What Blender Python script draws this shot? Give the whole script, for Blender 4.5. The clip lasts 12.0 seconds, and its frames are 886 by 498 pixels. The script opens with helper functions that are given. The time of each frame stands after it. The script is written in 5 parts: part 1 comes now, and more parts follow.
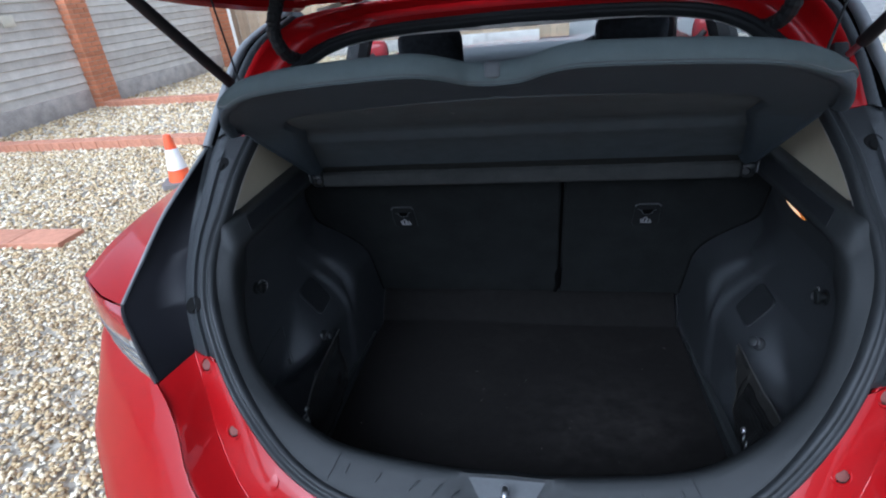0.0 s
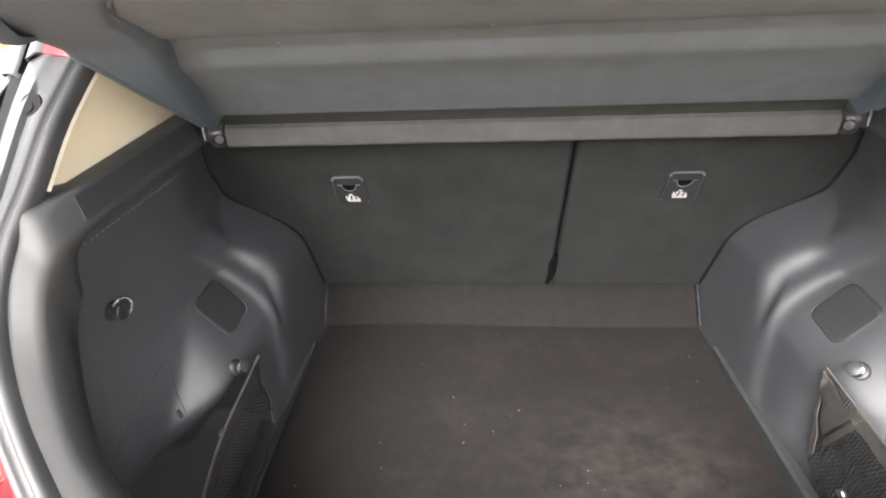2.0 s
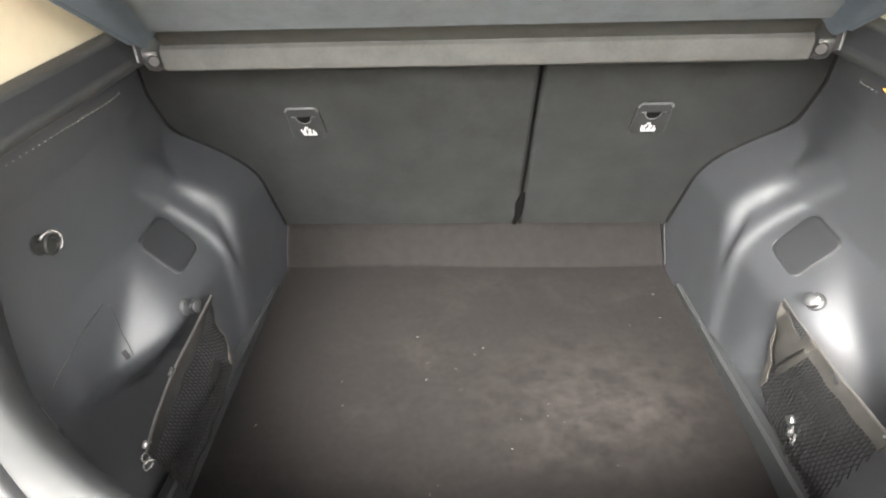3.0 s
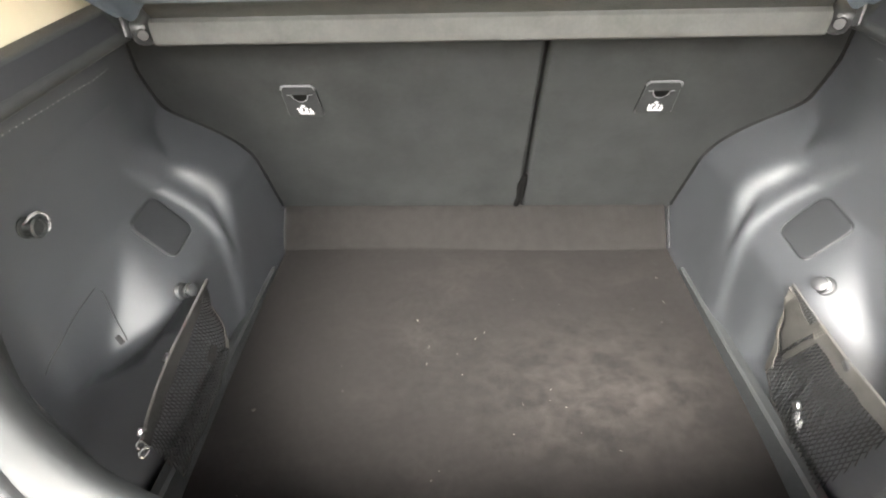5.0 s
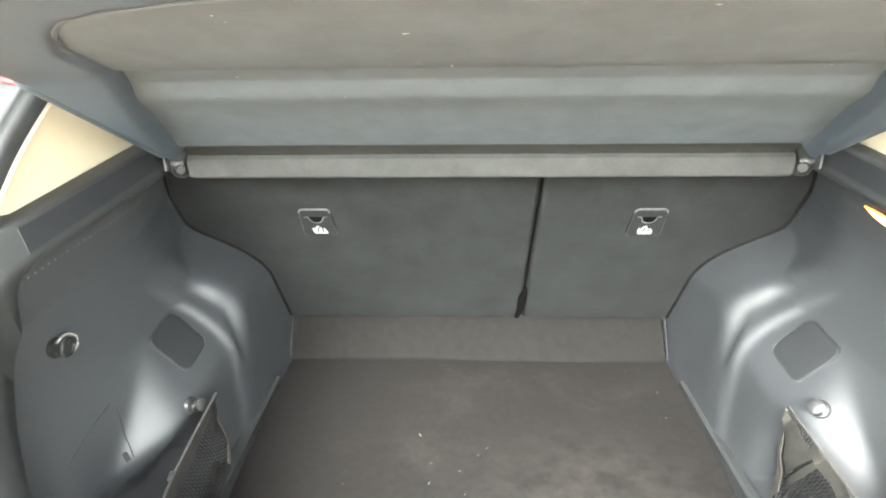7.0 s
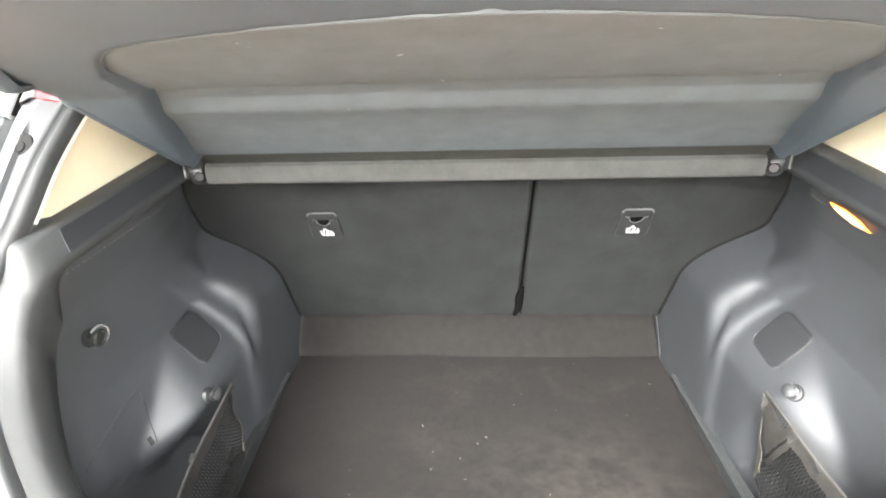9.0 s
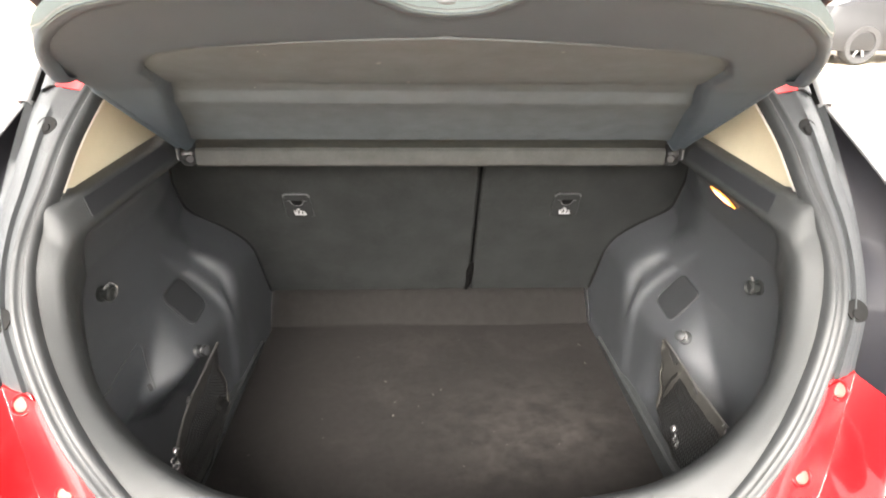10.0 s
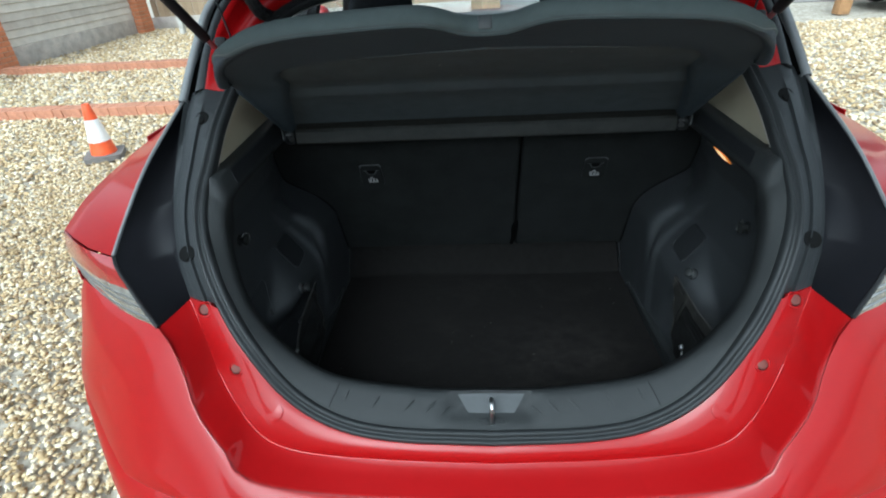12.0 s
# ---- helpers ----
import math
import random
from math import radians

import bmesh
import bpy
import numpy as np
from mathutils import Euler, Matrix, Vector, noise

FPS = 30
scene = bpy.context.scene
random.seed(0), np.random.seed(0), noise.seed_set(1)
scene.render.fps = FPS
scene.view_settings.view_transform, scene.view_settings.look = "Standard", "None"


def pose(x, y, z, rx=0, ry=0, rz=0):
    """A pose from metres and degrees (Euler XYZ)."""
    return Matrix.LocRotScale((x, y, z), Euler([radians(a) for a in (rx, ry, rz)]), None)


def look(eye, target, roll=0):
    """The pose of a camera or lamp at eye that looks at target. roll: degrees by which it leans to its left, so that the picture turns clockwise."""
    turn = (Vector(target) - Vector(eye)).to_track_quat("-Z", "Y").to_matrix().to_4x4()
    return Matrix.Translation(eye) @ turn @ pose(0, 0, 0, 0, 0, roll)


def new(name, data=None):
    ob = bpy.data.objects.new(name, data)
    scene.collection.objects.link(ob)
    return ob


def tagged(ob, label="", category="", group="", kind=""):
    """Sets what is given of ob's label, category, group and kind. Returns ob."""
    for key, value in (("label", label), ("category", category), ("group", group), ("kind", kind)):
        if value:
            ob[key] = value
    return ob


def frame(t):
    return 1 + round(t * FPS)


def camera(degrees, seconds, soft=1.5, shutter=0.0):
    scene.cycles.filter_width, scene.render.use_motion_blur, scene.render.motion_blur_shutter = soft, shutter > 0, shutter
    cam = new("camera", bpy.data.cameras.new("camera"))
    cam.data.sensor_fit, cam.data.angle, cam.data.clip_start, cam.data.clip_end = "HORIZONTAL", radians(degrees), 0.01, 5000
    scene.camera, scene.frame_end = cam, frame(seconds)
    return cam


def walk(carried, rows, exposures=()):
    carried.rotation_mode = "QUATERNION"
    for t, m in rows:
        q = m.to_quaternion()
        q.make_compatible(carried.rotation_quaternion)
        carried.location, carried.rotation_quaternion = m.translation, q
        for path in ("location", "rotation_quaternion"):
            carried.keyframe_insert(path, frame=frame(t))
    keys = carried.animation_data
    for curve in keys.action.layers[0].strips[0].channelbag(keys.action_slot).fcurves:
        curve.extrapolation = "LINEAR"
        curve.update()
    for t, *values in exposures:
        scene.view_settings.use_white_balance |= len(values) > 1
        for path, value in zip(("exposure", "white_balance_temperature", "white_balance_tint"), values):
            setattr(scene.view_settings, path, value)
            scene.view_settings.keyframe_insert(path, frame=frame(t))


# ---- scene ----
cam = camera(81.4, 12.0, soft=2.0)
PATH = [
    (0, (0.054, -0.525, 1.483), (-0.322, 1.207, 0.556), -5.7),
    (0.5, (0.012, -0.414, 1.44), (-0.187, 1.346, 0.512), -2.9),
    (1, (-0.022, -0.292, 1.423), (-0.209, 1.497, 0.549), -2.3),
    (1.5, (-0.041, -0.22, 1.39), (-0.241, 1.535, 0.451), -3.1),
    (2, (-0.047, -0.193, 1.347), (-0.215, 1.499, 0.293), -3.2),
    (2.5, (-0.027, -0.184, 1.318), (-0.153, 1.44, 0.158), -2.8),
    (3, (-0.02, -0.181, 1.307), (-0.104, 1.408, 0.096), -2.0),
    (5, (-0.026, -0.164, 1.296), (-0.102, 1.382, 0.029), -1.8),
    (5.5, (-0.034, -0.162, 1.301), (-0.13, 1.411, 0.07), -1.9),
    (6, (-0.035, -0.165, 1.315), (-0.13, 1.479, 0.181), -1.3),
    (6.5, (-0.029, -0.178, 1.341), (-0.116, 1.545, 0.328), -0.8),
    (7, (-0.03, -0.18, 1.351), (-0.11, 1.571, 0.389), -1.1),
    (9, (-0.015, -0.24, 1.366), (-0.118, 1.525, 0.432), -2.0),
    (9.5, (-0.013, -0.309, 1.364), (-0.114, 1.452, 0.42), -0.4),
    (10, (-0.023, -0.399, 1.4), (0.054, 1.362, 0.456), 0.8),
    (10.5, (-0.04, -0.448, 1.441), (0.008, 1.321, 0.51), -1.2),
    (11, (-0.017, -0.511, 1.463), (-0.076, 1.246, 0.508), -2.9),
    (11.5, (-0.013, -0.596, 1.482), (-0.122, 1.14, 0.494), -3.5),
    (12, (-0.021, -0.638, 1.479), (-0.148, 1.074, 0.453), -3.5),
]
EXPOSURES = [(0.0, -0.15, 5000, 8), (0.5, 0.55, 4800, 0), (1.0, 1.8, 6200, 12), (1.5, 2.65, 6700, 13), (2.0, 3.05, 6800, 13), (2.5, 3.6, 6900, 10), (5.0, 3.87, 6950, 9),
             (7.0, 4.02, 6650, 3), (9.0, 3.88, 6700, 8), (9.5, 3.65, 6900, 9), (10.0, 3.05, 7100, 11), (10.5, 2.3, 7100, 10), (11.0, 1.15, 6100, 3), (11.5, 0.25, 5700, 0), (12.0, -0.1, 5400, -4)]
walk(cam, [(t, look(eye, target, roll)) for t, eye, target, roll in PATH], EXPOSURES)

# ---- world and sun: bright overcast ----
world = bpy.data.worlds.new("overcast_sky")
scene.world = world
world.use_nodes = True
wn, wl = world.node_tree.nodes, world.node_tree.links
sky = wn.new("ShaderNodeTexSky")
sky.sky_type, sky.sun_disc = "NISHITA", False
sky.sun_elevation, sky.sun_rotation = radians(46), radians(197)
sky.air_density, sky.dust_density = 1.0, 4.0
grey = wn.new("ShaderNodeHueSaturation")
grey.inputs["Saturation"].default_value = 0.1
wl.new(sky.outputs[0], grey.inputs["Color"])
wl.new(grey.outputs[0], wn["Background"].inputs[0])
wn["Background"].inputs[1].default_value = 0.36
sun = new("sun", bpy.data.lights.new("sun", "SUN"))
sun.data.energy, sun.data.angle, sun.data.color = 1.1, radians(34), (1.0, 0.98, 0.95)
sun.matrix_world = look((0, 0, 21), (5.9, 19.2, 0))


# ---- materials ----
def material(name, colour, rough=0.5, metal=0.0, vary=0.0, scale=30.0, bump=0.0, bump_scale=200.0, coat=0.0, island=0.0, dark=None, detail=4.0, random_ob=0.0):
    """A procedural surface: base colour, broad and fine variation, fine relief, clear coat."""
    m = bpy.data.materials.new(name)
    m.use_nodes = True
    nt = m.node_tree
    n, l = nt.nodes, nt.links
    b = n["Principled BSDF"]
    b.inputs["Base Color"].default_value = (*colour, 1)
    b.inputs["Roughness"].default_value = rough
    b.inputs["Metallic"].default_value = metal
    b.inputs["Coat Weight"].default_value = coat
    b.inputs["Coat Roughness"].default_value = 0.04
    tc = n.new("ShaderNodeTexCoord")
    if vary or island or random_ob:
        a = n.new("ShaderNodeTexNoise")
        a.inputs["Scale"].default_value, a.inputs["Detail"].default_value = scale, detail
        l.new(tc.outputs["Object"], a.inputs["Vector"])
        a2 = n.new("ShaderNodeTexNoise")
        a2.inputs["Scale"].default_value = scale * 7.3
        l.new(tc.outputs["Object"], a2.inputs["Vector"])
        mixv = n.new("ShaderNodeMath")
        mixv.operation = "MULTIPLY_ADD"
        l.new(a2.outputs[0], mixv.inputs[0])
        mixv.inputs[1].default_value = 0.4
        l.new(a.outputs[0], mixv.inputs[2])
        fac = mixv.outputs[0]
        if island or random_ob:
            g = n.new("ShaderNodeNewGeometry") if island else n.new("ShaderNodeObjectInfo")
            ad = n.new("ShaderNodeMath")
            ad.operation = "MULTIPLY_ADD"
            l.new(g.outputs["Random Per Island" if island else "Random"], ad.inputs[0])
            ad.inputs[1].default_value = island or random_ob
            l.new(fac, ad.inputs[2])
            fac = ad.outputs[0]
        ramp = n.new("ShaderNodeMapRange")
        w = (island or random_ob)
        ramp.inputs["From Min"].default_value, ramp.inputs["From Max"].default_value = 0.45, 0.95 + w
        l.new(fac, ramp.inputs["Value"])
        mx = n.new("ShaderNodeMix")
        mx.data_type = "RGBA"
        low = dark or tuple(c * (1 - vary) for c in colour)
        high = tuple(min(1, c * (1 + vary)) for c in colour)
        mx.inputs["A"].default_value, mx.inputs["B"].default_value = (*low, 1), (*high, 1)
        l.new(ramp.outputs[0], mx.inputs["Factor"])
        l.new(mx.outputs["Result"], b.inputs["Base Color"])
    if bump:
        t = n.new("ShaderNodeTexNoise")
        t.inputs["Scale"].default_value, t.inputs["Detail"].default_value = bump_scale, 3
        l.new(tc.outputs["Object"], t.inputs["Vector"])
        bp = n.new("ShaderNodeBump")
        bp.inputs["Strength"].default_value, bp.inputs["Distance"].default_value = bump, 0.002
        l.new(t.outputs[0], bp.inputs["Height"])
        l.new(bp.outputs[0], b.inputs["Normal"])
    return m


def cloth(m):
    """Takes the gloss off a woven or felted surface."""
    m.node_tree.nodes["Principled BSDF"].inputs["Specular IOR Level"].default_value = 0.06
    return m


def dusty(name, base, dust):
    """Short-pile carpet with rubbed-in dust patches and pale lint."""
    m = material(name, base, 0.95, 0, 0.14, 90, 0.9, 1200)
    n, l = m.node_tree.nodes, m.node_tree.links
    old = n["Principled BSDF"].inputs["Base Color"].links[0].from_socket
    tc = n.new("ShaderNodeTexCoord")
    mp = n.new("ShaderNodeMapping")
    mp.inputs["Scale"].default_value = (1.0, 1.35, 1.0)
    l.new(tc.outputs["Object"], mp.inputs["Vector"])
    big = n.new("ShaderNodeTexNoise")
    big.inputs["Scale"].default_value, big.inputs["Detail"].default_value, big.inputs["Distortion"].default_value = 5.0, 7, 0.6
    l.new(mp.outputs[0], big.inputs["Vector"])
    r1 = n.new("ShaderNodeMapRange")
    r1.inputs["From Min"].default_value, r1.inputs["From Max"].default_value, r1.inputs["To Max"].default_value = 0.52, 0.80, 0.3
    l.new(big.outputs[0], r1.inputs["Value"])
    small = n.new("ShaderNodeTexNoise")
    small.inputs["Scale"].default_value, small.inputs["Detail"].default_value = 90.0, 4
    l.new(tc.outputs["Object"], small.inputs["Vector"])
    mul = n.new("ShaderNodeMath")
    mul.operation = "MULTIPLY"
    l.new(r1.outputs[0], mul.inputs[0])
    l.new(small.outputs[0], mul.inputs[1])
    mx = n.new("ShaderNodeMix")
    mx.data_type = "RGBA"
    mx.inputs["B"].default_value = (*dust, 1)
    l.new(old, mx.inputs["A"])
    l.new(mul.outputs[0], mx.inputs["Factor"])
    # one rubbed, streaky smudge of dust, which also paints the mat's brighter lit side
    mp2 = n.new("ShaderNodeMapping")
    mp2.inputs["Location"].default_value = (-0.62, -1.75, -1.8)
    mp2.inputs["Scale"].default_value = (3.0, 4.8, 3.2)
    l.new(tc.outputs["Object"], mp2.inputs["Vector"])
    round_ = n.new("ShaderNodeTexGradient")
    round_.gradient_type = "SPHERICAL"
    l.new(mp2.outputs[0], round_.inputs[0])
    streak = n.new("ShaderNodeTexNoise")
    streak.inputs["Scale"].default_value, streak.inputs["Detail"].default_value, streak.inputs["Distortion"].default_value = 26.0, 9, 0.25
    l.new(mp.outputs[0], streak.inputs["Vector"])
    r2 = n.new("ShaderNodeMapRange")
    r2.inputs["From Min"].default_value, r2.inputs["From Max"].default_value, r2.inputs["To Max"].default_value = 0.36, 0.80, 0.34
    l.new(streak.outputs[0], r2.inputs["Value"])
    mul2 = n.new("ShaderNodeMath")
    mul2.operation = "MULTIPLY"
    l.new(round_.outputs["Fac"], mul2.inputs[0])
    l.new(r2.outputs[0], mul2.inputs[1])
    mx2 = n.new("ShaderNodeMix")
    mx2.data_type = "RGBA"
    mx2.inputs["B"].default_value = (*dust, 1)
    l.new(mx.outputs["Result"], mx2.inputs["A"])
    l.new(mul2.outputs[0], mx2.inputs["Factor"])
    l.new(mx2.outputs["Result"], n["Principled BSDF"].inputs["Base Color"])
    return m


def pebble_colours(m):
    """Gives each stone of a heap its own natural colour, from brown flint to white quartz."""
    n, l = m.node_tree.nodes, m.node_tree.links
    old = n["Principled BSDF"].inputs["Base Color"].links[0].from_socket
    g = n.new("ShaderNodeNewGeometry")
    ramp = n.new("ShaderNodeValToRGB")
    e = ramp.color_ramp.elements
    e[0].position, e[0].color = 0.0, (0.18, 0.115, 0.055, 1)
    e[1].position, e[1].color = 1.0, (0.82, 0.76, 0.63, 1)
    for p, c in ((0.18, (0.40, 0.26, 0.11, 1)), (0.45, (0.56, 0.40, 0.18, 1)), (0.68, (0.64, 0.51, 0.31, 1)), (0.86, (0.74, 0.65, 0.48, 1))):
        k = e.new(p)
        k.color = c
    l.new(g.outputs["Random Per Island"], ramp.inputs[0])
    mx = n.new("ShaderNodeMix")
    mx.data_type = "RGBA"
    mx.inputs["Factor"].default_value = 0.72
    l.new(old, mx.inputs["A"])
    l.new(ramp.outputs[0], mx.inputs["B"])
    l.new(mx.outputs["Result"], n["Principled BSDF"].inputs["Base Color"])
    return m


def glass(name, colour=(0.9, 0.95, 0.95), rough=0.0):
    m = material(name, colour, rough)
    m.node_tree.nodes["Principled BSDF"].inputs["Transmission Weight"].default_value = 1.0
    m.node_tree.nodes["Principled BSDF"].inputs["IOR"].default_value = 1.2
    return m


def glow(name, colour, strength):
    m = material(name, colour, 0.4)
    m.node_tree.nodes["Principled BSDF"].inputs["Emission Color"].default_value = (*colour, 1)
    m.node_tree.nodes["Principled BSDF"].inputs["Emission Strength"].default_value = strength
    return m


RED = material("red_paint", (0.27, 0.0005, 0.002), 0.5, 0.0, 0.05, 3, 0.0, 900, coat=0.42)
RED.node_tree.nodes["Principled BSDF"].inputs["Specular IOR Level"].default_value = 0.0
BLACK_GLOSS = material("black_gloss_paint", (0.0055, 0.0055, 0.0075), 0.55, 0, 0.2, 12, 0.08, 700)
GREY_TRIM = material("grey_moulded_plastic", (0.027, 0.029, 0.031), 0.48, 0, 0.12, 14, 0.25, 1400)
RUBBER = material("black_rubber", (0.0175, 0.0188, 0.020), 0.5, 0, 0.2, 20, 0.1, 600)
RING = material("charcoal_trim_plastic", (0.0195, 0.021, 0.0218), 0.5, 0, 0.12, 10, 0.35, 1600)
SIDE = material("black_side_trim_plastic", (0.028, 0.030, 0.033), 0.37, 0, 0.12, 9, 0.2, 1500)
CARPET = material("charcoal_carpet", (0.0168, 0.0178, 0.0179), 0.95, 0, 0.2, 14, 0.8, 1500)
SHELF_TOP = material("grey_shelf_cloth", (0.072, 0.087, 0.088), 0.85, 0, 0.06, 60, 0.6, 1800)
SHELF_UNDER = material("dark_shelf_shell", (0.030, 0.040, 0.051), 0.7, 0, 0.08, 30, 0.6, 1500)
SHELF_PANEL = material("grey_shelf_lining", (0.059, 0.069, 0.077), 0.9, 0, 0.12, 30, 0.6, 1500)
STRIP = material("brown_grey_cloth", (0.039, 0.040, 0.039), 0.85, 0, 0.15, 30, 0.5, 1500)
FLAP_CLOTH = material("dark_hinge_cloth", (0.030, 0.031, 0.030), 0.9, 0, 0.12, 30, 0.5, 1500)
BEIGE = material("beige_pillar_plastic", (0.42, 0.38, 0.285), 0.55, 0, 0.06, 8, 0.2, 1500)
HEADLINER = material("pale_headliner_cloth", (0.5, 0.48, 0.45), 0.9, 0, 0.06, 40, 0.3, 1500)
SEAT_CLOTH = material("black_seat_cloth", (0.02, 0.021, 0.024), 0.9, 0, 0.3, 60, 0.6, 1500)
DARK = material("matt_black_plastic", (0.015, 0.015, 0.016), 0.6, 0, 0.2, 20, 0.2, 900)
EDGE_GREY = material("grey_edge_rubber", (0.16, 0.165, 0.17), 0.5, 0, 0.1, 20)
INSET = material("dark_inset_plastic", (0.013, 0.014, 0.016), 0.5, 0, 0.1, 20, 0.2, 1500)
PIVOT = material("glossy_dark_plastic", (0.022, 0.023, 0.024), 0.35, 0, 0.2, 60)
STEEL = material("bright_steel", (0.42, 0.42, 0.42), 0.28, 1.0, 0.1, 80)
PALE_EDGE = material("pale_edge_plastic", (0.05, 0.052, 0.054), 0.4, 0, 0.2, 60)
FLAP = material("black_flap_plastic", (0.0155, 0.0165, 0.018), 0.5, 0, 0.1, 12, 0.3, 1500)
LATCH_PLATE = material("pale_grey_plate", (0.05, 0.053, 0.056), 0.5, 0, 0.1, 30, 0.2, 1200)
WHITE_PRINT = material("white_print", (0.28, 0.28, 0.28), 0.6)
LINT = material("pale_lint_fibre", (0.22, 0.21, 0.19), 0.9)
STITCH = material("pale_stitch_thread", (0.24, 0.24, 0.23), 0.7)
LATCH_MATT = material("matt_dark_latch_plastic", (0.0145, 0.0152, 0.0155), 0.85, 0, 0.1, 40, 0.3, 1500)
LATCH = material("grey_latch_plastic", (0.014, 0.015, 0.015), 0.42, 0, 0.1, 40, 0.2, 1500)
NET = material("black_elastic_net", (0.016, 0.0155, 0.015), 0.7, 0, 0.3, 90)
BAND = material("dark_woven_band", (0.015, 0.0145, 0.014), 0.7, 0, 0.3, 60, 0.5, 1200)
LAMP_LENS = glow("warm_lamp_lens", (1.0, 0.29, 0.045), 0.42)
LAMP_CORE = glow("white_hot_lamp", (1.0, 0.62, 0.32), 1.1)
RED_LENS = material("red_lamp_lens", (0.24, 0.006, 0.008), 0.08, 0, 0.1, 90, coat=1.0)
CLEAR_LENS = material("smoked_clear_lamp_lens", (0.20, 0.20, 0.19), 0.12, 0.3, 0.5, 40, coat=1.0)
GLASS = glass("window_glass")
TINT = material("dark_tinted_glass", (0.01, 0.012, 0.02), 0.05, 0, coat=1.0)
TYRE = material("tyre_rubber", (0.025, 0.025, 0.026), 0.8, 0, 0.2, 30, 0.4, 200)
ALLOY = material("grey_alloy", (0.35, 0.35, 0.36), 0.3, 0.9, 0.1, 20)
BLACK_CAR = material("black_car_paint", (0.008, 0.008, 0.009), 0.3, 0.0, 0.1, 4, coat=0.25)
BRICK = material("red_brick", (0.50, 0.19, 0.09), 0.85, 0, 0.35, 18, 0.6, 160, random_ob=0.5)
KERB = material("red_block_paver", (0.44, 0.20, 0.12), 0.85, 0, 0.25, 25, 0.6, 200, random_ob=0.25)
MORTAR = material("buff_mortar", (0.38, 0.26, 0.19), 0.95, 0, 0.2, 40, 0.5, 250)
BOARD = material("weathered_fence_board", (0.57, 0.53, 0.47), 0.85, 0, 0.2, 5, 0.6, 90, random_ob=0.6, dark=(0.40, 0.36, 0.31))
GRAVEL_BOARD = material("concrete_gravel_board", (0.44, 0.40, 0.36), 0.9, 0, 0.25, 6, 0.5, 150)
BROWN_BOARD = material("brown_fence_board", (0.30, 0.22, 0.14), 0.85, 0, 0.3, 6, 0.5, 100, random_ob=0.5)
CONCRETE = material("pale_concrete", (0.48, 0.46, 0.42), 0.9, 0, 0.2, 8, 0.4, 150)
CREAM = material("cream_wall_coat", (0.62, 0.57, 0.46), 0.9, 0, 0.12, 3, 0.3, 120)
TIMBER = material("orange_brown_timber", (0.36, 0.20, 0.09), 0.8, 0, 0.3, 9, 0.5, 120)
STONES = material("flint_gravel_stones", (0.60, 0.515, 0.375), 0.75, 0, 0.4, 25, 0.3, 300, island=1.0, dark=(0.27, 0.21, 0.145))
GROUND = material("gravel_ground", (0.42, 0.38, 0.315), 0.95, 0, 0.4, 22, 1.0, 60, dark=(0.19, 0.16, 0.12), detail=8)
CONE_RED = material("orange_cone_plastic", (0.75, 0.10, 0.025), 0.5, 0, 0.12, 14, 0.2, 300)
CONE_WHITE = material("white_cone_band", (0.78, 0.76, 0.74), 0.5, 0, 0.1, 14)
CONE_BASE = material("grey_rubber_base", (0.16, 0.145, 0.135), 0.85, 0, 0.2, 20, 0.4, 300)
GREEN = material("green_hedge_leaves", (0.12, 0.2, 0.03), 0.7, 0, 0.5, 20, island=0.8)
UNSEEN_WALL = material("grey_brown_unseen_wall", (0.30, 0.26, 0.23), 0.9, 0, 0.3, 6, 0.4, 60)
pebble_colours(STONES)
TARMAC = material("pale_worn_tarmac", (0.22, 0.21, 0.20), 0.95, 0, 0.25, 4, 0.5, 200)


# near-black tones that put the shade of hollows and gaps into the colour
HOLLOW = material("black_hollow", (0.0015, 0.0015, 0.0015), 0.95)
HOLE = material("dark_hollow_plastic", (0.006, 0.006, 0.006), 0.8, 0, 0.2, 30)
for woven in (LATCH_MATT, CARPET, FLAP_CLOTH, SHELF_TOP, SHELF_PANEL, STRIP, HEADLINER, SEAT_CLOTH, HOLE, HOLLOW):
    cloth(woven)
for dull in (SHELF_UNDER, BLACK_GLOSS, FLAP, TYRE, BLACK_CAR, DARK, RUBBER, GREY_TRIM, LATCH, INSET, LATCH_PLATE):
    dull.node_tree.nodes["Principled BSDF"].inputs["Specular IOR Level"].default_value = 0.25
SIDE.node_tree.nodes["Principled BSDF"].inputs["Specular IOR Level"].default_value = 0.8
RING.node_tree.nodes["Principled BSDF"].inputs["Specular IOR Level"].default_value = 0.28
RED.node_tree.nodes["Principled BSDF"].inputs["Specular IOR Level"].default_value = 0.15


# ---- mesh helpers ----
def link_mesh(name, verts, faces, mat, parent=None, label="", smooth=True):
    me = bpy.data.meshes.new(name)
    me.from_pydata([tuple(v) for v in verts], [], [tuple(f) for f in faces])
    me.materials.append(mat)
    if smooth:
        me.polygons.foreach_set("use_smooth", [True] * len(me.polygons))
    me.update()
    ob = new(name, me)
    ob.parent = parent
    if label:
        ob["label"] = label
    return ob


def part(name, bm, mat, parent=None, label="", smooth=True, angle=40):
    bmesh.ops.recalc_face_normals(bm, faces=bm.faces)
    me = bpy.data.meshes.new(name)
    bm.to_mesh(me)
    bm.free()
    me.materials.append(mat)
    if smooth:
        me.polygons.foreach_set("use_smooth", [True] * len(me.polygons))
        me.set_sharp_from_angle(angle=radians(angle))
    ob = new(name, me)
    ob.parent = parent
    if label:
        ob["label"] = label
    return ob


